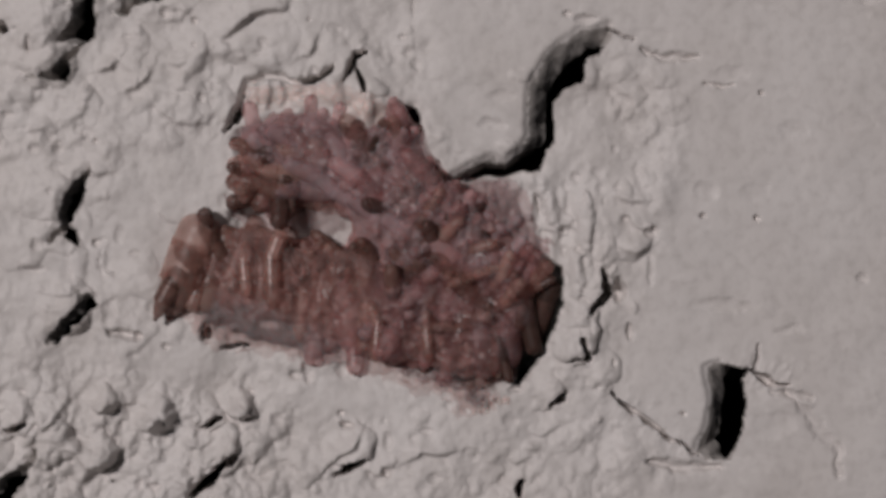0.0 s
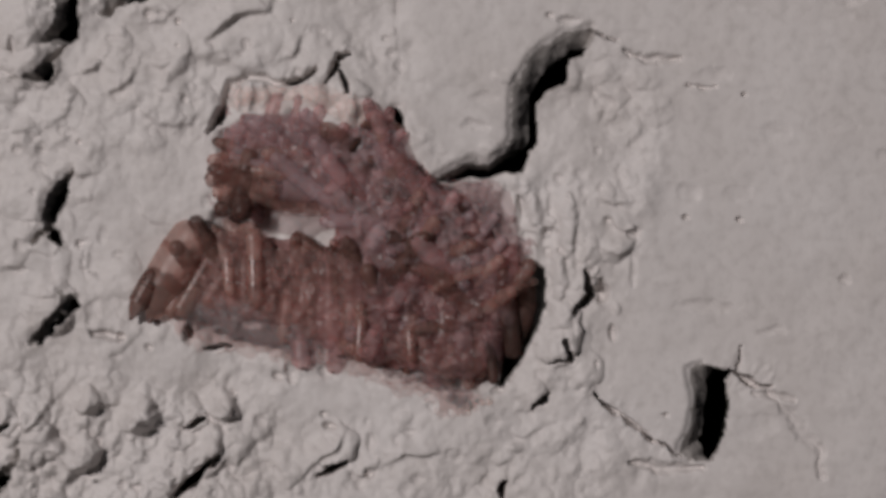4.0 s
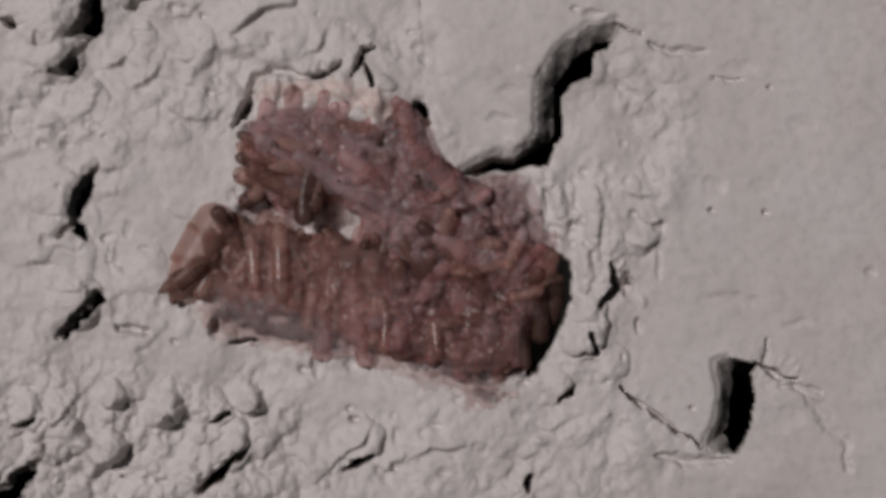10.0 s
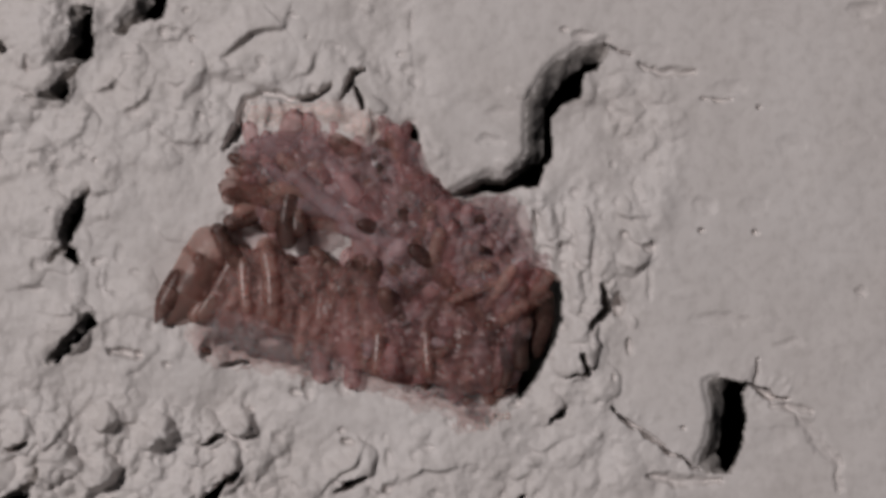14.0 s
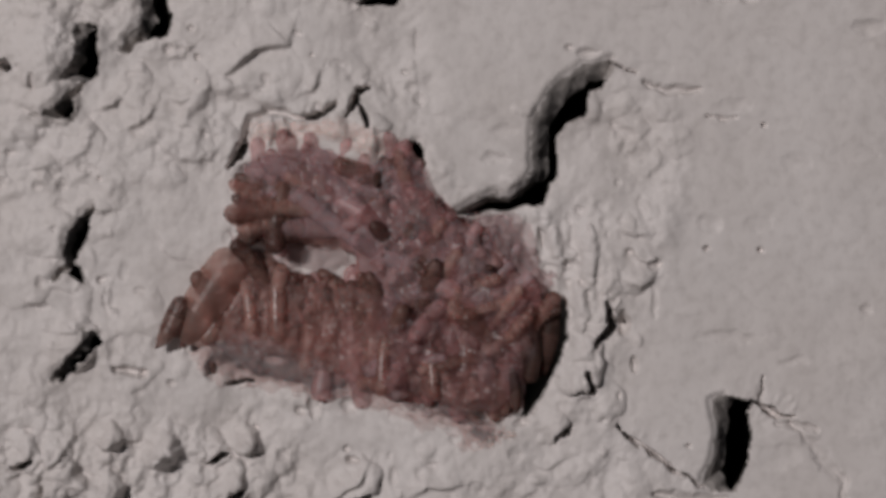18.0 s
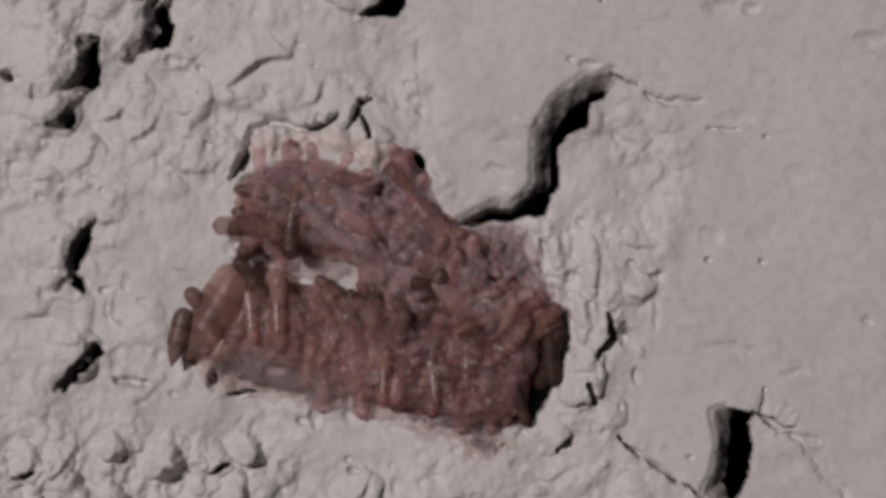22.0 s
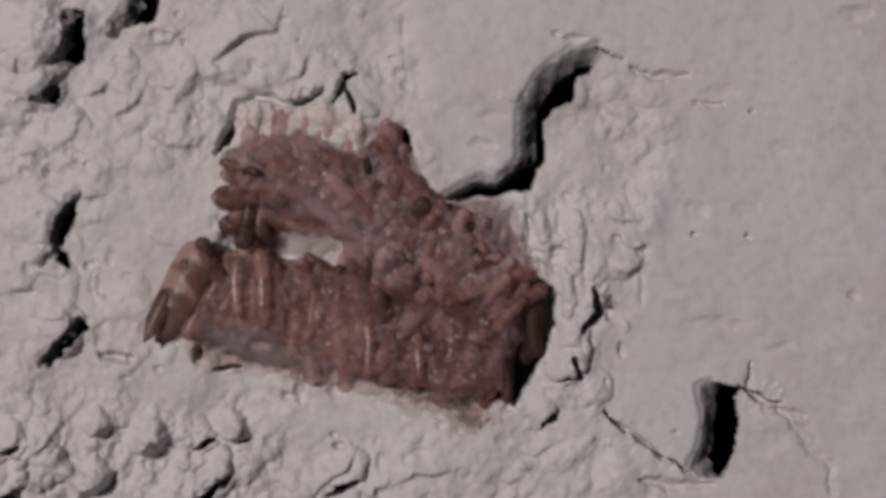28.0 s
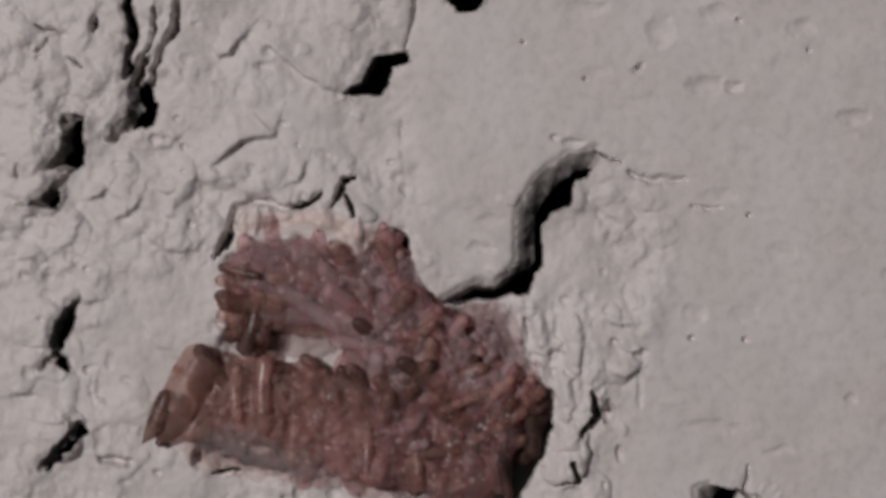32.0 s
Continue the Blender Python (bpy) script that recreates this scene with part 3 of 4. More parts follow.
def dark_box():
    """An added dark box that makes the open cracks read black: five sides, open to the front."""
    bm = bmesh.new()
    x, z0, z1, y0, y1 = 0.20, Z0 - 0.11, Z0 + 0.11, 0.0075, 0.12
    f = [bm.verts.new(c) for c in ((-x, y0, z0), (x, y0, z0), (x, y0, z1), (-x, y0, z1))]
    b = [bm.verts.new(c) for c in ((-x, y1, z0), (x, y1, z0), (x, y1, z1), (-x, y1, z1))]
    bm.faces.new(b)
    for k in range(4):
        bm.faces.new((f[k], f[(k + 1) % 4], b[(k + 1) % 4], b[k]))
    return tagged(part("wall_backing", bm, BACKING), "added dark grey box that blackens the open cracks", "wall", kind="structure")


dark_box()


def ground():
    bm = bmesh.new()
    bm.faces.new([bm.verts.new(c) for c in ((-60, -60, 0), (60, -60, 0), (60, 60, 0), (-60, 60, 0))])
    m, t, b = material("ground_concrete", (0.2, 0.19, 0.18), 0.9)
    n = add(t, "ShaderNodeTexNoise", Scale=6.0, Detail=8.0)
    t.links.new(t.nodes.new("ShaderNodeNewGeometry").outputs["Position"], n.inputs["Vector"])
    t.links.new(ramp(t, n.outputs[0], (0.3, (0.15, 0.145, 0.14)), (0.7, (0.27, 0.26, 0.25))), b.inputs["Base Color"])
    return tagged(part("ground", bm, m), "dark concrete ground at the foot of the wall", "ground", kind="structure")


ground()

# ---- larvae ----
def tube(radii, length, sides=14):
    """A ringed body along +z; radii are pairs of place along it and radius."""
    bm = bmesh.new()
    rings = []
    for k, r in radii:
        z = k * length
        rings.append([bm.verts.new((r * math.cos(a) * S, r * math.sin(a) * S, z * S)) for a in (2 * math.pi * i / sides for i in range(sides))])
    for a, b in zip(rings, rings[1:]):
        for i in range(sides):
            bm.faces.new((a[i], a[(i + 1) % sides], b[(i + 1) % sides], b[i]))
    # rounded ends are closed, the joints between sections stay open
    if radii[0][1] < 0.5 * radii[1][1]:
        bm.faces.new(rings[0][::-1])
    if radii[-1][1] < 0.5 * radii[-2][1]:
        bm.faces.new(rings[-1])
    return bm


def section(r0, r1, length, bands, round_start, round_end, sides=14):
    steps = bands * 6
    out = []
    for i in range(steps + 1):
        k = i / steps
        r = r0 + (r1 - r0) * k
        r *= 1 + 0.004 * math.cos(2 * math.pi * k * bands)
        if round_start:
            r *= math.sqrt(max(0.0, 1 - max(0.0, 1 - k / round_start) ** 2) + 0.003)
        if round_end:
            r *= math.sqrt(max(0.0, 1 - max(0.0, 1 - (1 - k) / round_end) ** 2) + 0.003)
        out.append((k, r))
    return tube(out, length, sides)


def larva_meshes(r, length, mat, blunt):
    """Tail, middle and head section of one kind of larva."""
    made = []
    sides = 28 if r > 30 else 14
    for name, bm, m in (("tail_section", section(r * 0.86, r, length * 0.36, 3, 0.4, 0, sides), mat),
                        ("middle_section", section(r, r * 0.96, length * 0.38, 3, 0, 0, sides), mat),
                        ("head_section", section(r * 0.96, r * blunt, length * 0.40, 3, 0, 0.42 - 0.12 * blunt + (0.12 if blunt < 0.6 else 0), sides), mat)):
        me = bpy.data.meshes.new(name)
        bm.to_mesh(me)
        bm.free()
        for p in me.polygons:
            p.use_smooth = True
        me.materials.append(m)
        made.append(me)
    bm = section(r * 0.2, r * 0.14, r * 0.3, 1, 0.5, 0.5)
    me = bpy.data.meshes.new("mouth")
    bm.to_mesh(me)
    bm.free()
    me.materials.append(TIP)
    made.append(me)
    return made


LENGTH = 190.0
SHAPES = {"slim": (17, 0.88), "mid": (22, 0.84), "fat": (28, 0.9), "taper": (28, 0.52), "sac": (42, 0.4), "stub": (36, 0.3)}
FLESHES = {"pink": FLESH, "mauve": MAUVE, "honey": HONEY, "amber": AMBER, "wet": GLOSSY, "umber": UMBER, "dusk": DUSK, "shade": SHADE}
KINDS = {}
MOVES = []


def axis_pose(tail, head, spin=0.0):
    a, b = place(*tail), place(*head)
    turn = (b - a).to_track_quat("Z", "Y").to_matrix().to_4x4()
    return Matrix.Translation(a) @ turn @ pose(0, 0, 0, 0, 0, spin)


def larva(kind, colour, scale, label):
    if (kind, colour) not in KINDS:
        r, blunt = SHAPES[kind]
        KINDS[kind, colour] = larva_meshes(r, LENGTH, FLESHES[colour], blunt)
    meshes = KINDS[kind, colour]
    ob = new("larva")
    ob.empty_display_size = 0.001
    ob.scale = (scale, scale, scale)
    tail = new("tail_section", meshes[0])
    mid = new("middle_section", meshes[1])
    head = new("head_section", meshes[2])
    mouth = new("mouth", meshes[3])
    tagged(mouth, "dark mouth tip")
    for p in (tail, mid, head):
        p.parent = ob
    mouth.parent = head
    mid.location = (0, 0, LENGTH * 0.29 * S)
    head.location = (0, 0, LENGTH * 0.60 * S)
    mouth.location = (0, 0, LENGTH * 0.362 * S)
    return tagged(ob, label, "larva", "larvae in the hollow"), head


def wave(seed, t, period):
    return noise.noise((seed * 13.7 + 0.31, t / period, seed * 3.1 + 0.7))


def writhing(tail, head, kind, colour, scale, label, sway=10.0, push=8.0, period=2.2, spin=0.0):
    ob, tip = larva(kind, colour, scale, label)
    n = len(MOVES)
    rows = []
    for k in range(33):
        w = [wave(n + 0.37 * j, k, period) for j in range(6)]
        a = Vector(tail) + Vector((w[0] * sway * 0.4, w[1] * sway * 0.4, 0))
        b = Vector(head) + Vector((w[2] * sway, w[3] * sway, w[4] * sway))
        way = (b - a).normalized() * (w[5] * push)
        rows.append((float(k), axis_pose(a + way, b + way, spin)))
    bends = [(float(k), pose(0, 0, LENGTH * 0.60 * S, 40 * wave(n + 0.91, k, period), 40 * wave(n + 0.53, k, period), 0)) for k in range(33)]
    MOVES.append((ob, rows))
    MOVES.append((tip, bends))
    return ob


PINK = "glossy translucent pinkish-brown larva packed in the hollow"
BROWN = "glossy amber-brown larva standing upright in the lower row"
rnd = random.Random(4)

LEFT_TIP = [
    (0, 290, 571, -63), (1, 270, 572, -61), (2, 275, 570, -58), (3, 299, 580, -78), (4, 276, 569, -61), (7, 280, 542, -37), (8, 273, 561, -47),
    (9, 268, 562, -50), (10, 286, 536, -38), (11, 291, 558, -61), (12, 285, 563, -60), (13, 285, 570, -63), (14, 292, 542, -63), (15, 291, 549, -63),
    (18, 293, 560, -66), (19, 288, 559, -63), (20, 292, 562, -66), (21, 307, 544, -63), (22, 310, 566, -77), (23, 306, 568, -81), (24, 311, 564, -77),
    (25, 293, 561, -54), (28, 291, 570, -65), (29, 297, 572, -76), (30, 298, 574, -75), (31, 295, 561, -73), (32, 297, 566, -69),
]
UPPER_TIP = [
    (0, 416, 316, 15), (1, 415, 302, 23), (2, 415, 340, -3), (3, 409, 324, 5), (4, 421, 304, 19), (7, 440, 312, 4), (8, 433, 331, 0),
    (9, 434, 302, 27), (10, 431, 311, 25), (11, 431, 298, 21), (12, 415, 293, 28), (13, 400, 305, 19), (14, 402, 302, 13), (15, 391, 314, 0),
    (18, 403, 320, -6), (19, 393, 334, -15), (20, 387, 345, -22), (21, 390, 334, -18), (22, 380, 318, 4), (23, 398, 322, -3), (24, 389, 324, -11),
    (25, 403, 336, -18), (28, 411, 325, -6), (29, 417, 322, -3), (30, 420, 308, 11), (31, 413, 311, 0), (32, 414, 316, 3),
]
PENDANT = [
    (0, 500, 391), (1, 510, 372), (2, 525, 365), (3, 499, 372), (4, 461, 374), (7, 485, 377), (8, 518, 371), (9, 514, 372), (10, 526, 391),
    (11, 481, 383), (12, 460, 368), (13, 470, 370), (14, 512, 392), (15, 461, 389), (18, 483, 370), (19, 458, 389), (20, 492, 372), (21, 505, 364),
    (22, 510, 360), (23, 494, 358), (24, 509, 369), (25, 503, 366), (28, 461, 390), (29, 462, 397), (30, 460, 384), (31, 458, 391), (32, 469, 391),
]
SHOULDER = [
    (0, 360, 376), (1, 395, 367), (2, 375, 385), (3, 379, 382), (4, 386, 384), (7, 385, 402), (8, 403, 381), (9, 384, 372), (10, 376, 376),
    (11, 369, 383), (12, 350, 373), (13, 365, 380), (14, 387, 372), (15, 381, 349), (18, 423, 360), (19, 373, 369), (20, 412, 382), (21, 405, 384),
    (22, 420, 376), (23, 404, 378), (24, 394, 374), (25, 398, 356), (28, 381, 385), (29, 352, 407), (30, 360, 398), (31, 353, 391), (32, 384, 386),
]
RIGHT_TIP = [
    (0, 956, 631), (1, 945, 632), (2, 945, 625), (3, 939, 642), (4, 951, 634), (7, 945, 632), (8, 938, 656), (9, 934, 636), (10, 956, 621),
    (11, 956, 623), (12, 950, 633), (13, 950, 635), (14, 932, 632), (15, 946, 639), (18, 948, 620), (19, 968, 629), (20, 972, 627), (21, 975, 604),
    (22, 975, 606), (23, 978, 598), (24, 974, 599), (25, 963, 596), (28, 971, 600), (29, 980, 627), (30, 968, 624), (31, 963, 601), (32, 974, 596),
]
FOOT_TIP = [
    (0, 910, 681), (1, 915, 682), (2, 915, 665), (3, 919, 682), (4, 921, 679), (7, 925, 677), (8, 923, 681), (9, 918, 676), (10, 931, 666),
    (11, 921, 658), (12, 915, 663), (13, 920, 670), (14, 917, 662), (15, 921, 649), (18, 923, 670), (19, 923, 669), (20, 932, 682), (21, 925, 679),
    (22, 930, 676), (23, 928, 672), (24, 924, 679), (25, 928, 681), (28, 931, 680), (29, 922, 687), (30, 920, 674), (31, 928, 681), (32, 929, 666),
]


def led(rows, kind, colour, scale, label, h=(24, -6), angle=90.0, bend=30.0):
    """A larva whose head end goes along rows of (seconds, u, v[, the angle from head to tail])."""
    ob, tip = larva(kind, colour, scale, label)
    n = len(MOVES)
    path = []
    for t, u, v, *turn in rows:
        a = radians(turn[0] if turn else angle + 10 * wave(n, t, 2.0))
        reach = LENGTH * scale
        path.append((float(t), axis_pose((u + reach * math.cos(a), v + reach * math.sin(a), h[1]), (u, v, h[0]))))
    bends = [(float(k), pose(0, 0, LENGTH * 0.60 * S, bend * wave(n + 0.91, k, 2.0), bend * wave(n + 0.53, k, 2.0), 0)) for k in range(33)]
    MOVES.append((ob, path))
    MOVES.append((tip, bends))


led(LEFT_TIP, "stub", "dusk", 0.55, "amber-brown larva reaching out over the plaster with its pointed head", (36, 30))
led(UPPER_TIP, "fat", "umber", 0.66, "brown larva stretching sideways out of the upper mass", (44, 26))
led([(t, u, v + 22) for t, u, v in PENDANT], "fat", "dusk", 0.72, "dark brown larva hanging down into the gap", (34, 14), -80)
led([(t, u + 24, v + 4) for t, u, v in PENDANT], "fat", "umber", 0.62, "brown larva hanging down beside the dark one", (28, 6), -86)
led([(t, u - 28, v - 6) for t, u, v in PENDANT], "fat", "umber", 0.6, "brown larva hanging down beside its neighbour", (30, 10), -64)
led(SHOULDER, "fat", "dusk", 0.56, "brown larva raising its blunt head over the row", (34, 18), 58)


def slung(along, off, kind, colour, scale, label, h):
    """A larva that lies beside the line from the raised shoulder to the pointed head, off to one side of it, and goes with both."""
    ob, tip = larva(kind, colour, scale, label)
    n = len(MOVES)
    rows = []
    for (t, su, sv), (_, tu, tv, _) in zip(SHOULDER, LEFT_TIP):
        a, b = Vector((su, sv)), Vector((tu, tv))
        way = (b - a).normalized()
        side = Vector((way.y, -way.x))
        mid, half = a + (b - a) * along + side * (off + 5 * wave(n, t, 2.0)), LENGTH * scale * 0.5
        tail, head = mid - way * half, mid + way * half
        rows.append((float(t), axis_pose((*tail, h[0]), (*head, h[1]))))
    MOVES.append((ob, rows))
    MOVES.append((tip, [(float(k), pose(0, 0, LENGTH * 0.60 * S, 16 * wave(n + 0.91, k, 2.0), 16 * wave(n + 0.53, k, 2.0), 0)) for k in range(33)]))


slung(0.48, 19, "sac", "honey", 1.02, "swollen clear honey-coloured larva lying over the plaster", (8, 12))
slung(0.42, 66, "fat", "umber", 0.86, "brown translucent larva lying beside the swollen one", (2, 10))
slung(0.56, 54, "fat", "umber", 0.6, "brown translucent larva lying beside the swollen one", (12, 18))
slung(0.30, 98, "fat", "umber", 0.74, "brown translucent larva lying beside the swollen one", (-4, 4))
# its dark gut shows through
led([(t, 0.5 * (a + c) + 46, 0.5 * (b + d) + 12) for (t, a, b), (_, c, d, _) in zip(SHOULDER, LEFT_TIP)], "fat", "dusk", 0.62, "dark brown larva curled up behind the clear ones", (14, -80), 60)
# dark fingers, coloured blacker for the shadow beside the mass
led(RIGHT_TIP, "fat", "shade", 0.6, "dark brown larva at the edge of the hollow, blackened as by shadow", (12, -4), -93)
led(FOOT_TIP, "mid", "shade", 0.5, "dark brown larva drooping over the lower rim, blackened as by shadow", (20, 4), -100)

writhing((905, 468, 18), (800, 508, 46), "slim", "amber", 0.6, "glossy pale larva lying across the tangle", 8, 8)
writhing((930, 540, -6), (982, 464, 24), "fat", "amber", 0.55, "brown translucent larva curling over the edge of the hollow", 7, 6)
writhing((925, 526, 0), (996, 490, 26), "mid", "dusk", 0.42, "dark brown larva reaching out over the edge of the hollow", 10, 10)
# blackish body added to fill the shadow along the right rim
writhing((956, 612, -24), (991, 486, 2), "fat", "shade", 0.68, "dark brown larva at the edge of the hollow, blackened as by shadow", 7, 6)


def sheet(name, outline, mat, base, crown, label, category, seed, step=4.0, inset=0.0, ragged=16.0):
    """A soft uneven layer of slime inside an outline."""
    xs, ys = [p[0] for p in outline], [p[1] for p in outline]
    gu, gv = np.meshgrid(np.arange(min(xs) - 8, max(xs) + 9, step), np.arange(min(ys) - 8, max(ys) + 9, step))
    wu, wv = gu + ragged * fbm(gu, gv, 36, 3, seed=seed), gv + ragged * fbm(gu, gv, 36, 3, seed=seed + 1)
    d = signed(wu, wv, outline) - inset
    j = np.clip(((gu - U0) / STEP).astype(int), 0, H.shape[1] - 1)
    i = np.clip(((gv - V0) / STEP).astype(int), 0, H.shape[0] - 1)
    ground = H[i, j]
    top = np.maximum(ground, base) + crown * smooth(0, 30, d) * (1 + 1.1 * fbm(gu, gv, 30, 3, seed=seed + 2) + 0.7 * fbm(gu, gv, 13, 2, seed=seed + 3)) + 1
    bm = bmesh.new()
    verts = {}
    for r, c in zip(*np.nonzero(d > -step)):
        verts[r, c] = bm.verts.new(place(gu[r, c], gv[r, c], top[r, c] if d[r, c] > 0 else ground[r, c] - 4))
    for r, c in verts:
        quad = [(r, c), (r + 1, c), (r + 1, c + 1), (r, c + 1)]
        if all(q in verts for q in quad):
            bm.faces.new([verts[q] for q in quad])
    return tagged(part(name, bm, mat), label, category, kind="stuff")


sheet("slime", [(434, 228), (520, 213), (600, 216), (660, 252), (700, 205), (745, 225), (770, 290), (830, 330), (875, 345), (900, 400), (950, 450), (962, 495), (936, 570),
                (902, 655), (850, 668), (740, 620), (680, 540), (640, 450), (630, 390), (590, 360), (560, 345), (450, 335)],
      SLIME, -12, 22, "wet pinkish-brown slime between the larvae, darkened as shade in their gaps", "slime", 31)
sheet("slime", [(372, 470), (392, 440), (432, 416), (490, 420), (560, 425), (640, 440), (690, 540), (740, 625), (840, 672), (720, 650), (600, 615), (500, 578), (440, 572), (385, 552)],
      SLIME, -14, 18, "wet brownish slime under the lower row of larvae, darkened as gap shade", "slime", 33)
for k in range(4):
    sheet("slime_film", [(336, 552), (380, 530), (460, 545), (540, 575), (620, 625), (700, 645), (820, 668), (900, 690), (885, 736), (830, 722), (720, 680), (640, 652), (560, 640), (470, 634), (400, 614), (350, 590)],
          RIM_FILM, -40, 5 + 3 * k, "pale grey translucent slime film along the lower rim", "slime", 35 + 7 * k, inset=5.0 * k, ragged=44.0)
    if k < 4:
        sheet("slime_film", [(432, 196), (446, 146), (520, 148), (590, 144), (650, 166), (694, 181), (692, 240), (650, 226), (600, 190), (520, 194), (470, 204)],
              FILM, -40 if k < 2 else 4, 4 + 3 * k, "whitish translucent slime film along the upper rim", "slime", 39 + 7 * k, inset=6.0 * k)
        sheet("slime_film", [(800, 312), (860, 318), (905, 318), (940, 345), (962, 400), (990, 436), (985, 462), (930, 448), (880, 420), (845, 370)],
              BLUSH, -40, 5 + 3 * k, "mauve-grey translucent slime film on the streaked plaster", "slime", 43 + 7 * k, inset=7.0 * k, ragged=36.0)

for k in range(2):
    sheet("slime_film", [(340, 556), (372, 516), (420, 502), (500, 516), (560, 552), (640, 618), (740, 648), (840, 660), (900, 676), (880, 716), (800, 694), (700, 668), (620, 640), (540, 620), (440, 606), (370, 586)],
          BLUSH if k else RIM_FILM, 16 - 8 * k, 10 + 4 * k, "mauve-grey translucent slime film in front of the row's feet", "slime", 55 + 3 * k, inset=8.0 * k + 3, ragged=44.0)

sheet("slime_film", [(400, 340), (470, 396), (540, 336), (612, 366), (606, 412), (500, 420), (420, 392)], BLUSH, -20, 6, "thin pinkish slime on the plaster in the gap", "slime", 97)
sheet("brown_jelly", [(352, 486), (366, 436), (400, 412), (446, 410), (510, 422), (560, 442), (606, 446), (660, 450), (720, 490), (760, 560), (880, 590), (910, 640), (880, 676), (800, 660), (700, 640), (620, 618), (540, 580), (460, 556), (400, 548), (358, 536)],
      BROTH, 18, 14, "brown streaky jelly over the lower row of larvae", "slime", 91)

# a thin clear jelly bridges the crowded bodies
for outline, base, seed in (([(640, 460), (690, 470), (760, 480), (880, 490), (950, 470), (962, 540), (920, 640), (880, 672), (800, 652), (720, 630), (660, 540)], 20, 71),
                            ([(440, 226), (520, 200), (590, 204), (650, 240), (705, 200), (745, 232), (790, 318), (845, 350), (880, 420), (930, 460), (920, 510), (780, 500), (680, 460), (640, 410), (600, 350), (540, 318), (440, 320)], 16, 75)):
    sheet("wet_jelly", outline, GLAZE, base, 15, "thin clear brownish jelly bridging the crowded larvae", "slime", seed)

# wet drops below the rim
for i in range(16):
    u, v, r = 868 + rnd.gauss(0, 24), 716 + rnd.gauss(0, 9), rnd.uniform(3.5, 7.5)
    bm = bmesh.new()
    bmesh.ops.create_icosphere(bm, subdivisions=2, radius=r * S)
    for q in bm.verts:
        q.co.y *= 0.6
    drop = part("slime_drop", bm, FILM)
    drop.location = place(u, v, H[int((v - V0) / STEP), int((u - U0) / STEP)] + 1.5 + 0.35 * r)
    tagged(drop, "clear wet slime drop on the painted plaster", "drop", "slime drops below the rim")

# crumbly upper mass: blunt ends turned outwards
UPPER = [(432, 222), (475, 222), (520, 206), (580, 207), (636, 226), (676, 275), (694, 196), (740, 212), (765, 285), (805, 330), (845, 350), (866, 410), (925, 452), (968, 468),
         (935, 500), (760, 480), (664, 448), (646, 415), (606, 368), (560, 326), (520, 336), (490, 362), (440, 350), (420, 320), (424, 270)]
spots = []
for k in range(6000):
    u, v = rnd.uniform(420, 990), rnd.uniform(185, 505)
    if signed(np.array([[u]]), np.array([[v]]), UPPER)[0, 0] > 9 and all((u - a) ** 2 + (v - b) ** 2 > 27 ** 2 for a, b in spots):
        spots.append((u, v))
for u, v in spots:
    # they fan out from the thick of the mass, bodies inside the hollow
    scale = rnd.uniform(0.62, 0.95)
    for attempt in range(12):
        out = math.atan2(v - 430, u - 800) + rnd.gauss(0, 0.9)
        reach = LENGTH * scale * rnd.uniform(0.84, 0.98)
        tu, tv = u - reach * math.cos(out), v - reach * math.sin(out)
        if signed(np.array([[tu]]), np.array([[tv]]), UPPER)[0, 0] > 12 or tv > 500 and 640 < tu < 940:
            break
    head = (u, v, rnd.uniform(6, 42))
    tail = (tu, tv, head[2] - math.sqrt((LENGTH * scale) ** 2 - reach ** 2) * 0.8)
    tint = rnd.choice(("pink", "amber", "amber", "mauve", "umber") if u < 540 else ("pink", "mauve", "mauve", "pink", "umber", "dusk"))
    writhing(tail, head, rnd.choice(("slim", "mid", "mid", "taper")), tint, scale, PINK, 12, 9)
# rounded ends along the edge of the mass
for u, v, out, k in ((522, 178, 278, 0.85), (456, 200, 262, 0.75), (484, 212, 270, 0.55), (562, 182, 272, 0.65), (608, 194, 280, 0.6), (646, 226, 285, 0.6), (540, 200, 268, 0.5), (586, 198, 290, 0.5), (700, 186, 268, 0.6), (722, 198, 275, 0.55), (744, 232, 300, 0.5), (772, 292, 310, 0.6),
                     (806, 326, 300, 0.6), (842, 346, 290, 0.6), (944, 442, 300, 0.6), (962, 450, 290, 0.5)):
    a = radians(out)
    reach = LENGTH * k * 0.85
    low = 14 if v < 215 and u < 680 else 0
    writhing((u - reach * math.cos(a), v - reach * math.sin(a), -14 - low), (u, v, 16 - low), "mid", "pink", k, "rounded translucent larva poking out along the edge of the mass", 8, 7)
# dark ends among them, painting the shade of gaps between bodies
for i in range(20):
    u, v = spots[(i * 7) % len(spots)]
    u, v = u + rnd.uniform(-16, 16), v + rnd.uniform(-16, 16)
    a = rnd.uniform(0, 2 * math.pi)
    k = rnd.uniform(0.3, 0.5)
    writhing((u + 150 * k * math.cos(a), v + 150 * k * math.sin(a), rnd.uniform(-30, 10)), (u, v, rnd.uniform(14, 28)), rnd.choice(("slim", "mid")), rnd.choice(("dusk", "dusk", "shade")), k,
             "dark larva end standing in for a shaded gap between neighbours", 12, 8)

# pale ones sunk under the film at the streaked edge
for u, v, out in ((856, 352, 320), (872, 386, 330), (900, 412, 320), (930, 430, 310), (884, 356, 300), (918, 388, 320)):
    a = radians(out)
    writhing((u - 95 * math.cos(a), v - 95 * math.sin(a), -30), (u, v, -2), "mid", "mauve", 0.6, "mauve translucent larva sunk under the grey film", 7, 6)

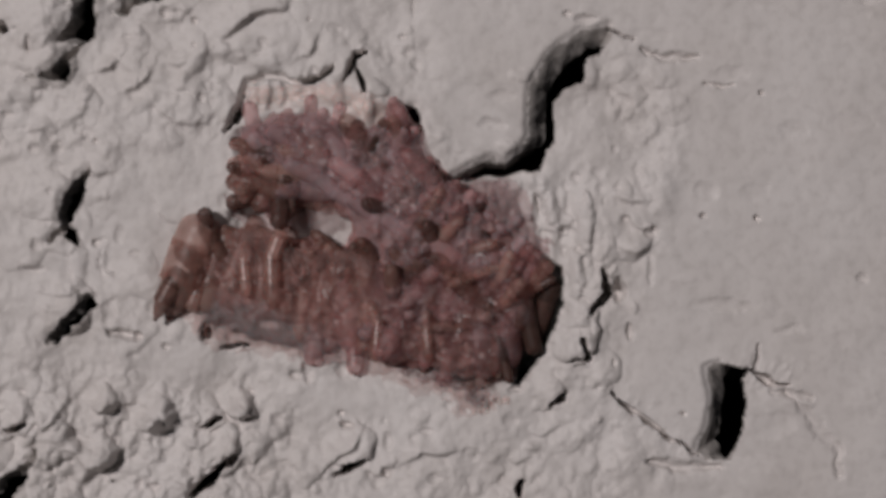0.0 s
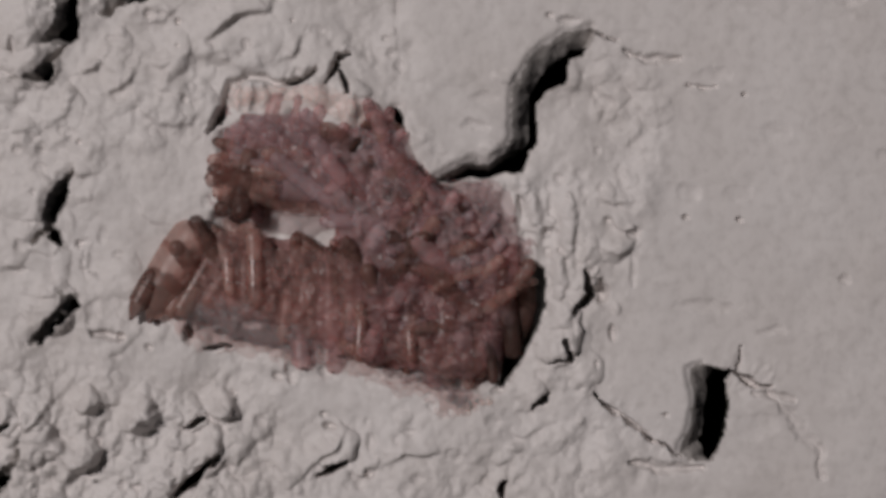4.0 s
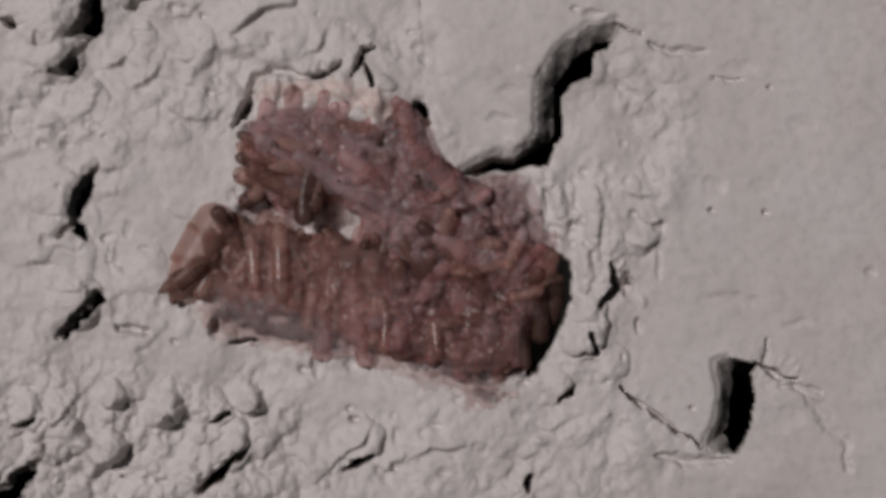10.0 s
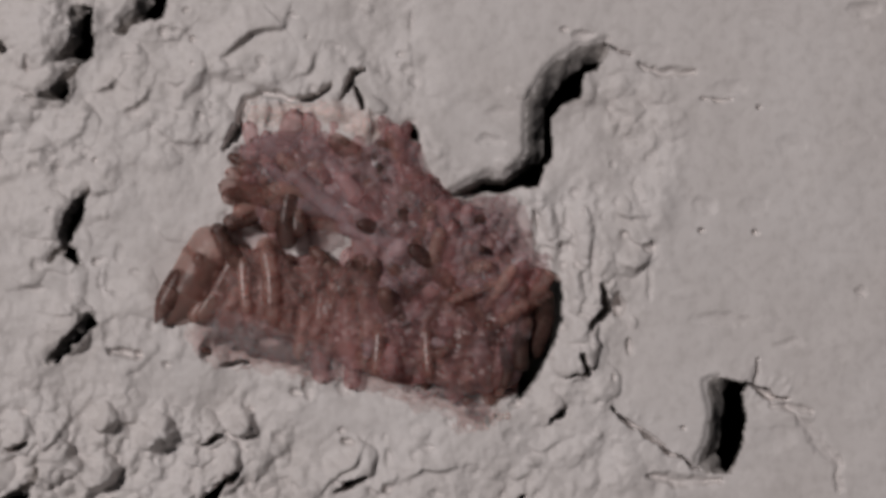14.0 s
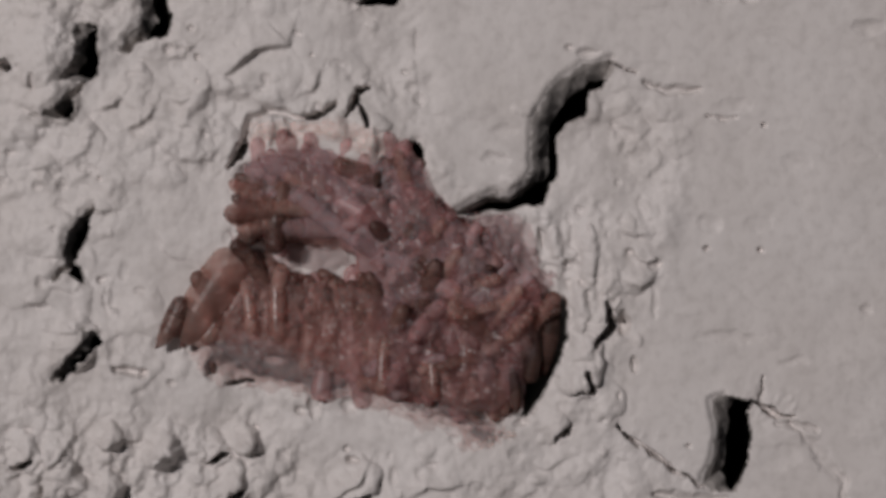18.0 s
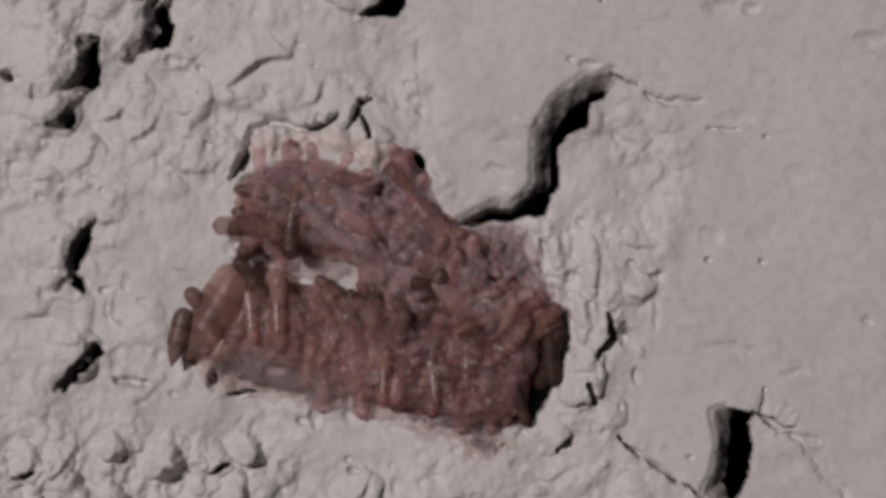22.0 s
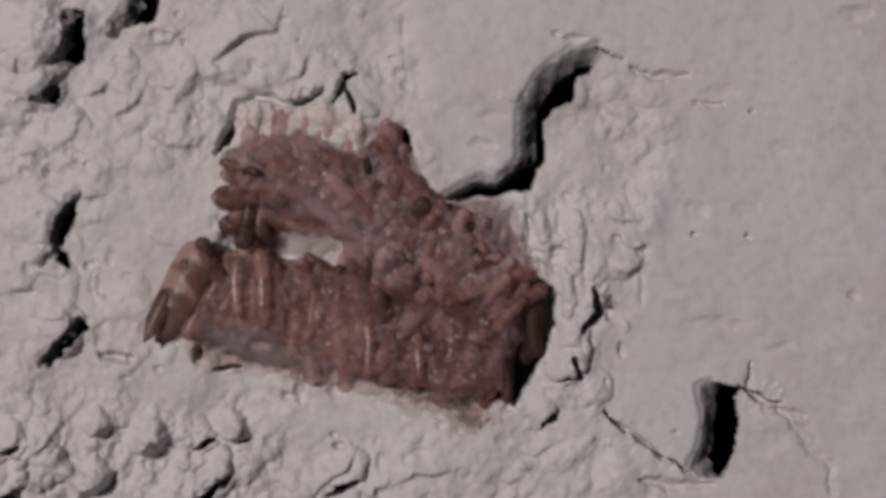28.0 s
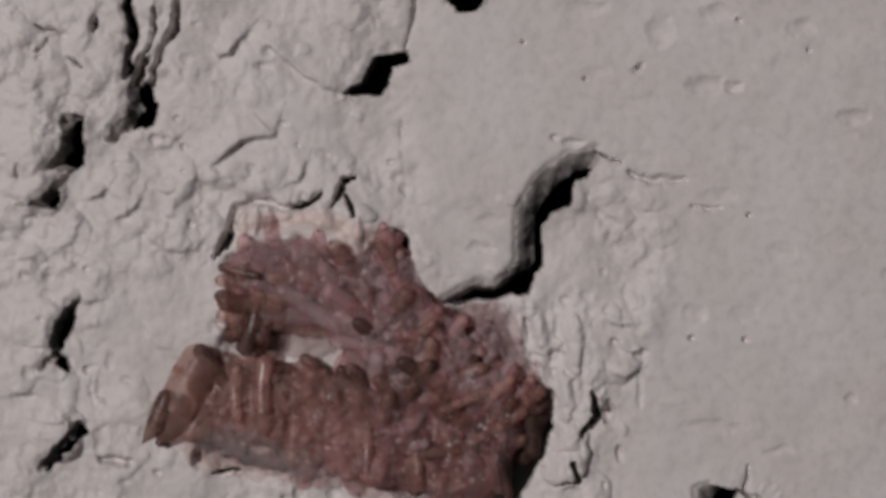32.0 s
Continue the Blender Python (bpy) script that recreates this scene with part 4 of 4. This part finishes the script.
# the upright larva beside the plate
writhing((730, 300, 6), (708, 192, 26), "fat", "pink", 0.6, "pinkish larva standing upright beside the plaster plate", 4, 4)

# lower row of uprights, their tops leaning back
for layer, h in ((0, -18), (1, -4)):
    for i in range(12):
        u = 392 + i * 50 + rnd.uniform(-8, 8) + 25 * layer
        foot = 540 + (u - 380) * 0.12 + 58 * float(smooth(520, 640, u)) + (0, 6)[layer] + rnd.uniform(-10, 8)
        top = 396 + 0.14 * (u - 345) - 14 * math.exp(-((u - 450) / 55) ** 2) - 12 * math.exp(-((u - 550) / 50) ** 2) + rnd.uniform(-12, 22) + (0, 18)[layer]
        if u > 905:
            continue
        tail, head = (u + rnd.uniform(-18, 18), foot, h + 10 + rnd.uniform(-3, 3)), (u + rnd.uniform(-18, 18), top, h - 8 + rnd.uniform(-4, 4))
        tint = rnd.choice(("umber", "umber", "amber")) if u < 600 else rnd.choice(("amber", "pink", "umber", "mauve"))
        writhing(tail, head, rnd.choice(("fat", "fat", "mid", "taper")), tint, (foot - top) / LENGTH * rnd.uniform(0.95, 1.12), BROWN, 8, 7)
# the wettest of them stand proud with long gleams
for u, top, foot, lean in ((448, 424, 528, -5), (496, 404, 548, -3), (682, 530, 640, 3), (768, 548, 640, -4)):
    writhing((u - lean, foot, 40), (u + lean, top, 26), "mid", "wet", (foot - top) / LENGTH, "brown wet larva standing upright in the row, gleaming", 4, 5)
# dark bodies added behind the tops of the row to darken them
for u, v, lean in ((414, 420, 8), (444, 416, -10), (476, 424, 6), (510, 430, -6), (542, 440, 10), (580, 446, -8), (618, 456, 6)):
    writhing((u + lean, v + 84, -10), (u - lean, v, 14), "fat", "dusk", 0.46, "dark brown larva added behind the wet ones to darken the row top", 8, 9)
# heads raised into the gap
for u, v, lean in ((430, 394, -14), (474, 404, 10), (526, 420, -8), (566, 418, 12), (598, 432, -10), (628, 428, 8)):
    writhing((u - lean, v + 100, -10), (u + lean, v, 10), "mid", "umber" if u % 4 else "dusk", 0.54, "brown larva raising its blunt head into the gap", 14, 12)
# shorter ones crowding along the foot
for i in range(15):
    u = 545 + i * 27 + rnd.uniform(-8, 8)
    if u > 900:
        continue
    foot = 612 + (u - 545) * 0.17 + rnd.uniform(-16, 10)
    reach = rnd.uniform(90, 140)
    tail, head = (u + rnd.uniform(-10, 10), foot - reach, rnd.uniform(-12, 2)), (u + rnd.uniform(-16, 16), foot, rnd.uniform(-2, 14))
    if rnd.random() < 0.5:
        tail, head = head, tail
    tint = rnd.choice(("pink", "amber", "pink")) if u < 840 else "umber"
    writhing(tail, head, rnd.choice(("mid", "fat")), tint, rnd.uniform(0.6, 0.75), "glossy pinkish larva crowding along the lower rim", 8, 7)
# brownish ones lying across the left of the upper mass
for i in range(10):
    v = 258 + i * 11
    u = 436 + max(0, v - 330) * 0.6 + rnd.uniform(-6, 12)
    lift = max(0, v - 315) * 1.0
    tail, head = (u + 92 - 0.7 * lift, v - 1.3 * lift + rnd.uniform(-6, 16), rnd.uniform(-16, 0)), (u, v, rnd.uniform(10, 30))
    writhing(tail, head, rnd.choice(("mid", "fat")), ("amber", "umber", "amber", "amber", "dusk")[i % 5], rnd.uniform(0.52, 0.64), "brownish translucent larva lying across the upper mass", 12, 9)
# brown ones where the row meets the upper mass
for u, v, lean in ((556, 436, -10), (622, 446, 14), (648, 420, 10), (668, 452, -12), (596, 470, 4), (640, 486, -8)):
    writhing((u + lean + rnd.uniform(-8, 8), v + 95, -12), (u, v, 16), "mid", "umber", rnd.uniform(0.5, 0.6), "brown translucent larva wedged below the upper mass", 9, 8)
# dark bodies sunk where the row meets the upper mass, added to darken it
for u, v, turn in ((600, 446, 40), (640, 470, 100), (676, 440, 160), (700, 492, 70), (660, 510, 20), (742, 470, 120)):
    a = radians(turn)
    writhing((u - 50 * math.cos(a), v - 50 * math.sin(a), -12), (u + 50 * math.cos(a), v + 50 * math.sin(a), 4), "mid", "dusk", 0.55, "dark brown larva added to darken between row and upper mass", 10, 9)
# dark ones seen through their neighbours, some painting the shade of holes between
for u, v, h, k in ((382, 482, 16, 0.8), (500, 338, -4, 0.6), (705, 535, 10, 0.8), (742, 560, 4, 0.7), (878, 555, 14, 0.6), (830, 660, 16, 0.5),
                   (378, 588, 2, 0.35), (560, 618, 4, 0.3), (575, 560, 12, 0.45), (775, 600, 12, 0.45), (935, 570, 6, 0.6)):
    writhing((u + rnd.uniform(-45, 55), v + rnd.uniform(30, 90), h - 50), (u, v, h - 8), "mid", "dusk", k, "dark brown larva making a dark spot behind its neighbours", 14, 8)
# a loose tangle across the right part
for i in range(24):
    u, v = rnd.uniform(660, 960), rnd.uniform(470, 620)
    a = rnd.uniform(0, 2 * math.pi)
    tail, head = (u - 70 * math.cos(a), v - 50 * math.sin(a), rnd.uniform(-30, 0)), (u + 50 * math.cos(a), v + 40 * math.sin(a), rnd.uniform(12, 40))
    if max(head[0], tail[0]) < 935 and head[1] < 640:
        tint = rnd.choice(("pink", "amber", "mauve")) if max(head[0], tail[0]) < 850 else rnd.choice(("umber", "amber"))
        writhing(tail, head, rnd.choice(("slim", "mid", "fat")), tint, rnd.uniform(0.55, 0.8), PINK, 14, 9)


def motions():
    for ob, rows in MOVES:
        walk(ob, rows)


motions()
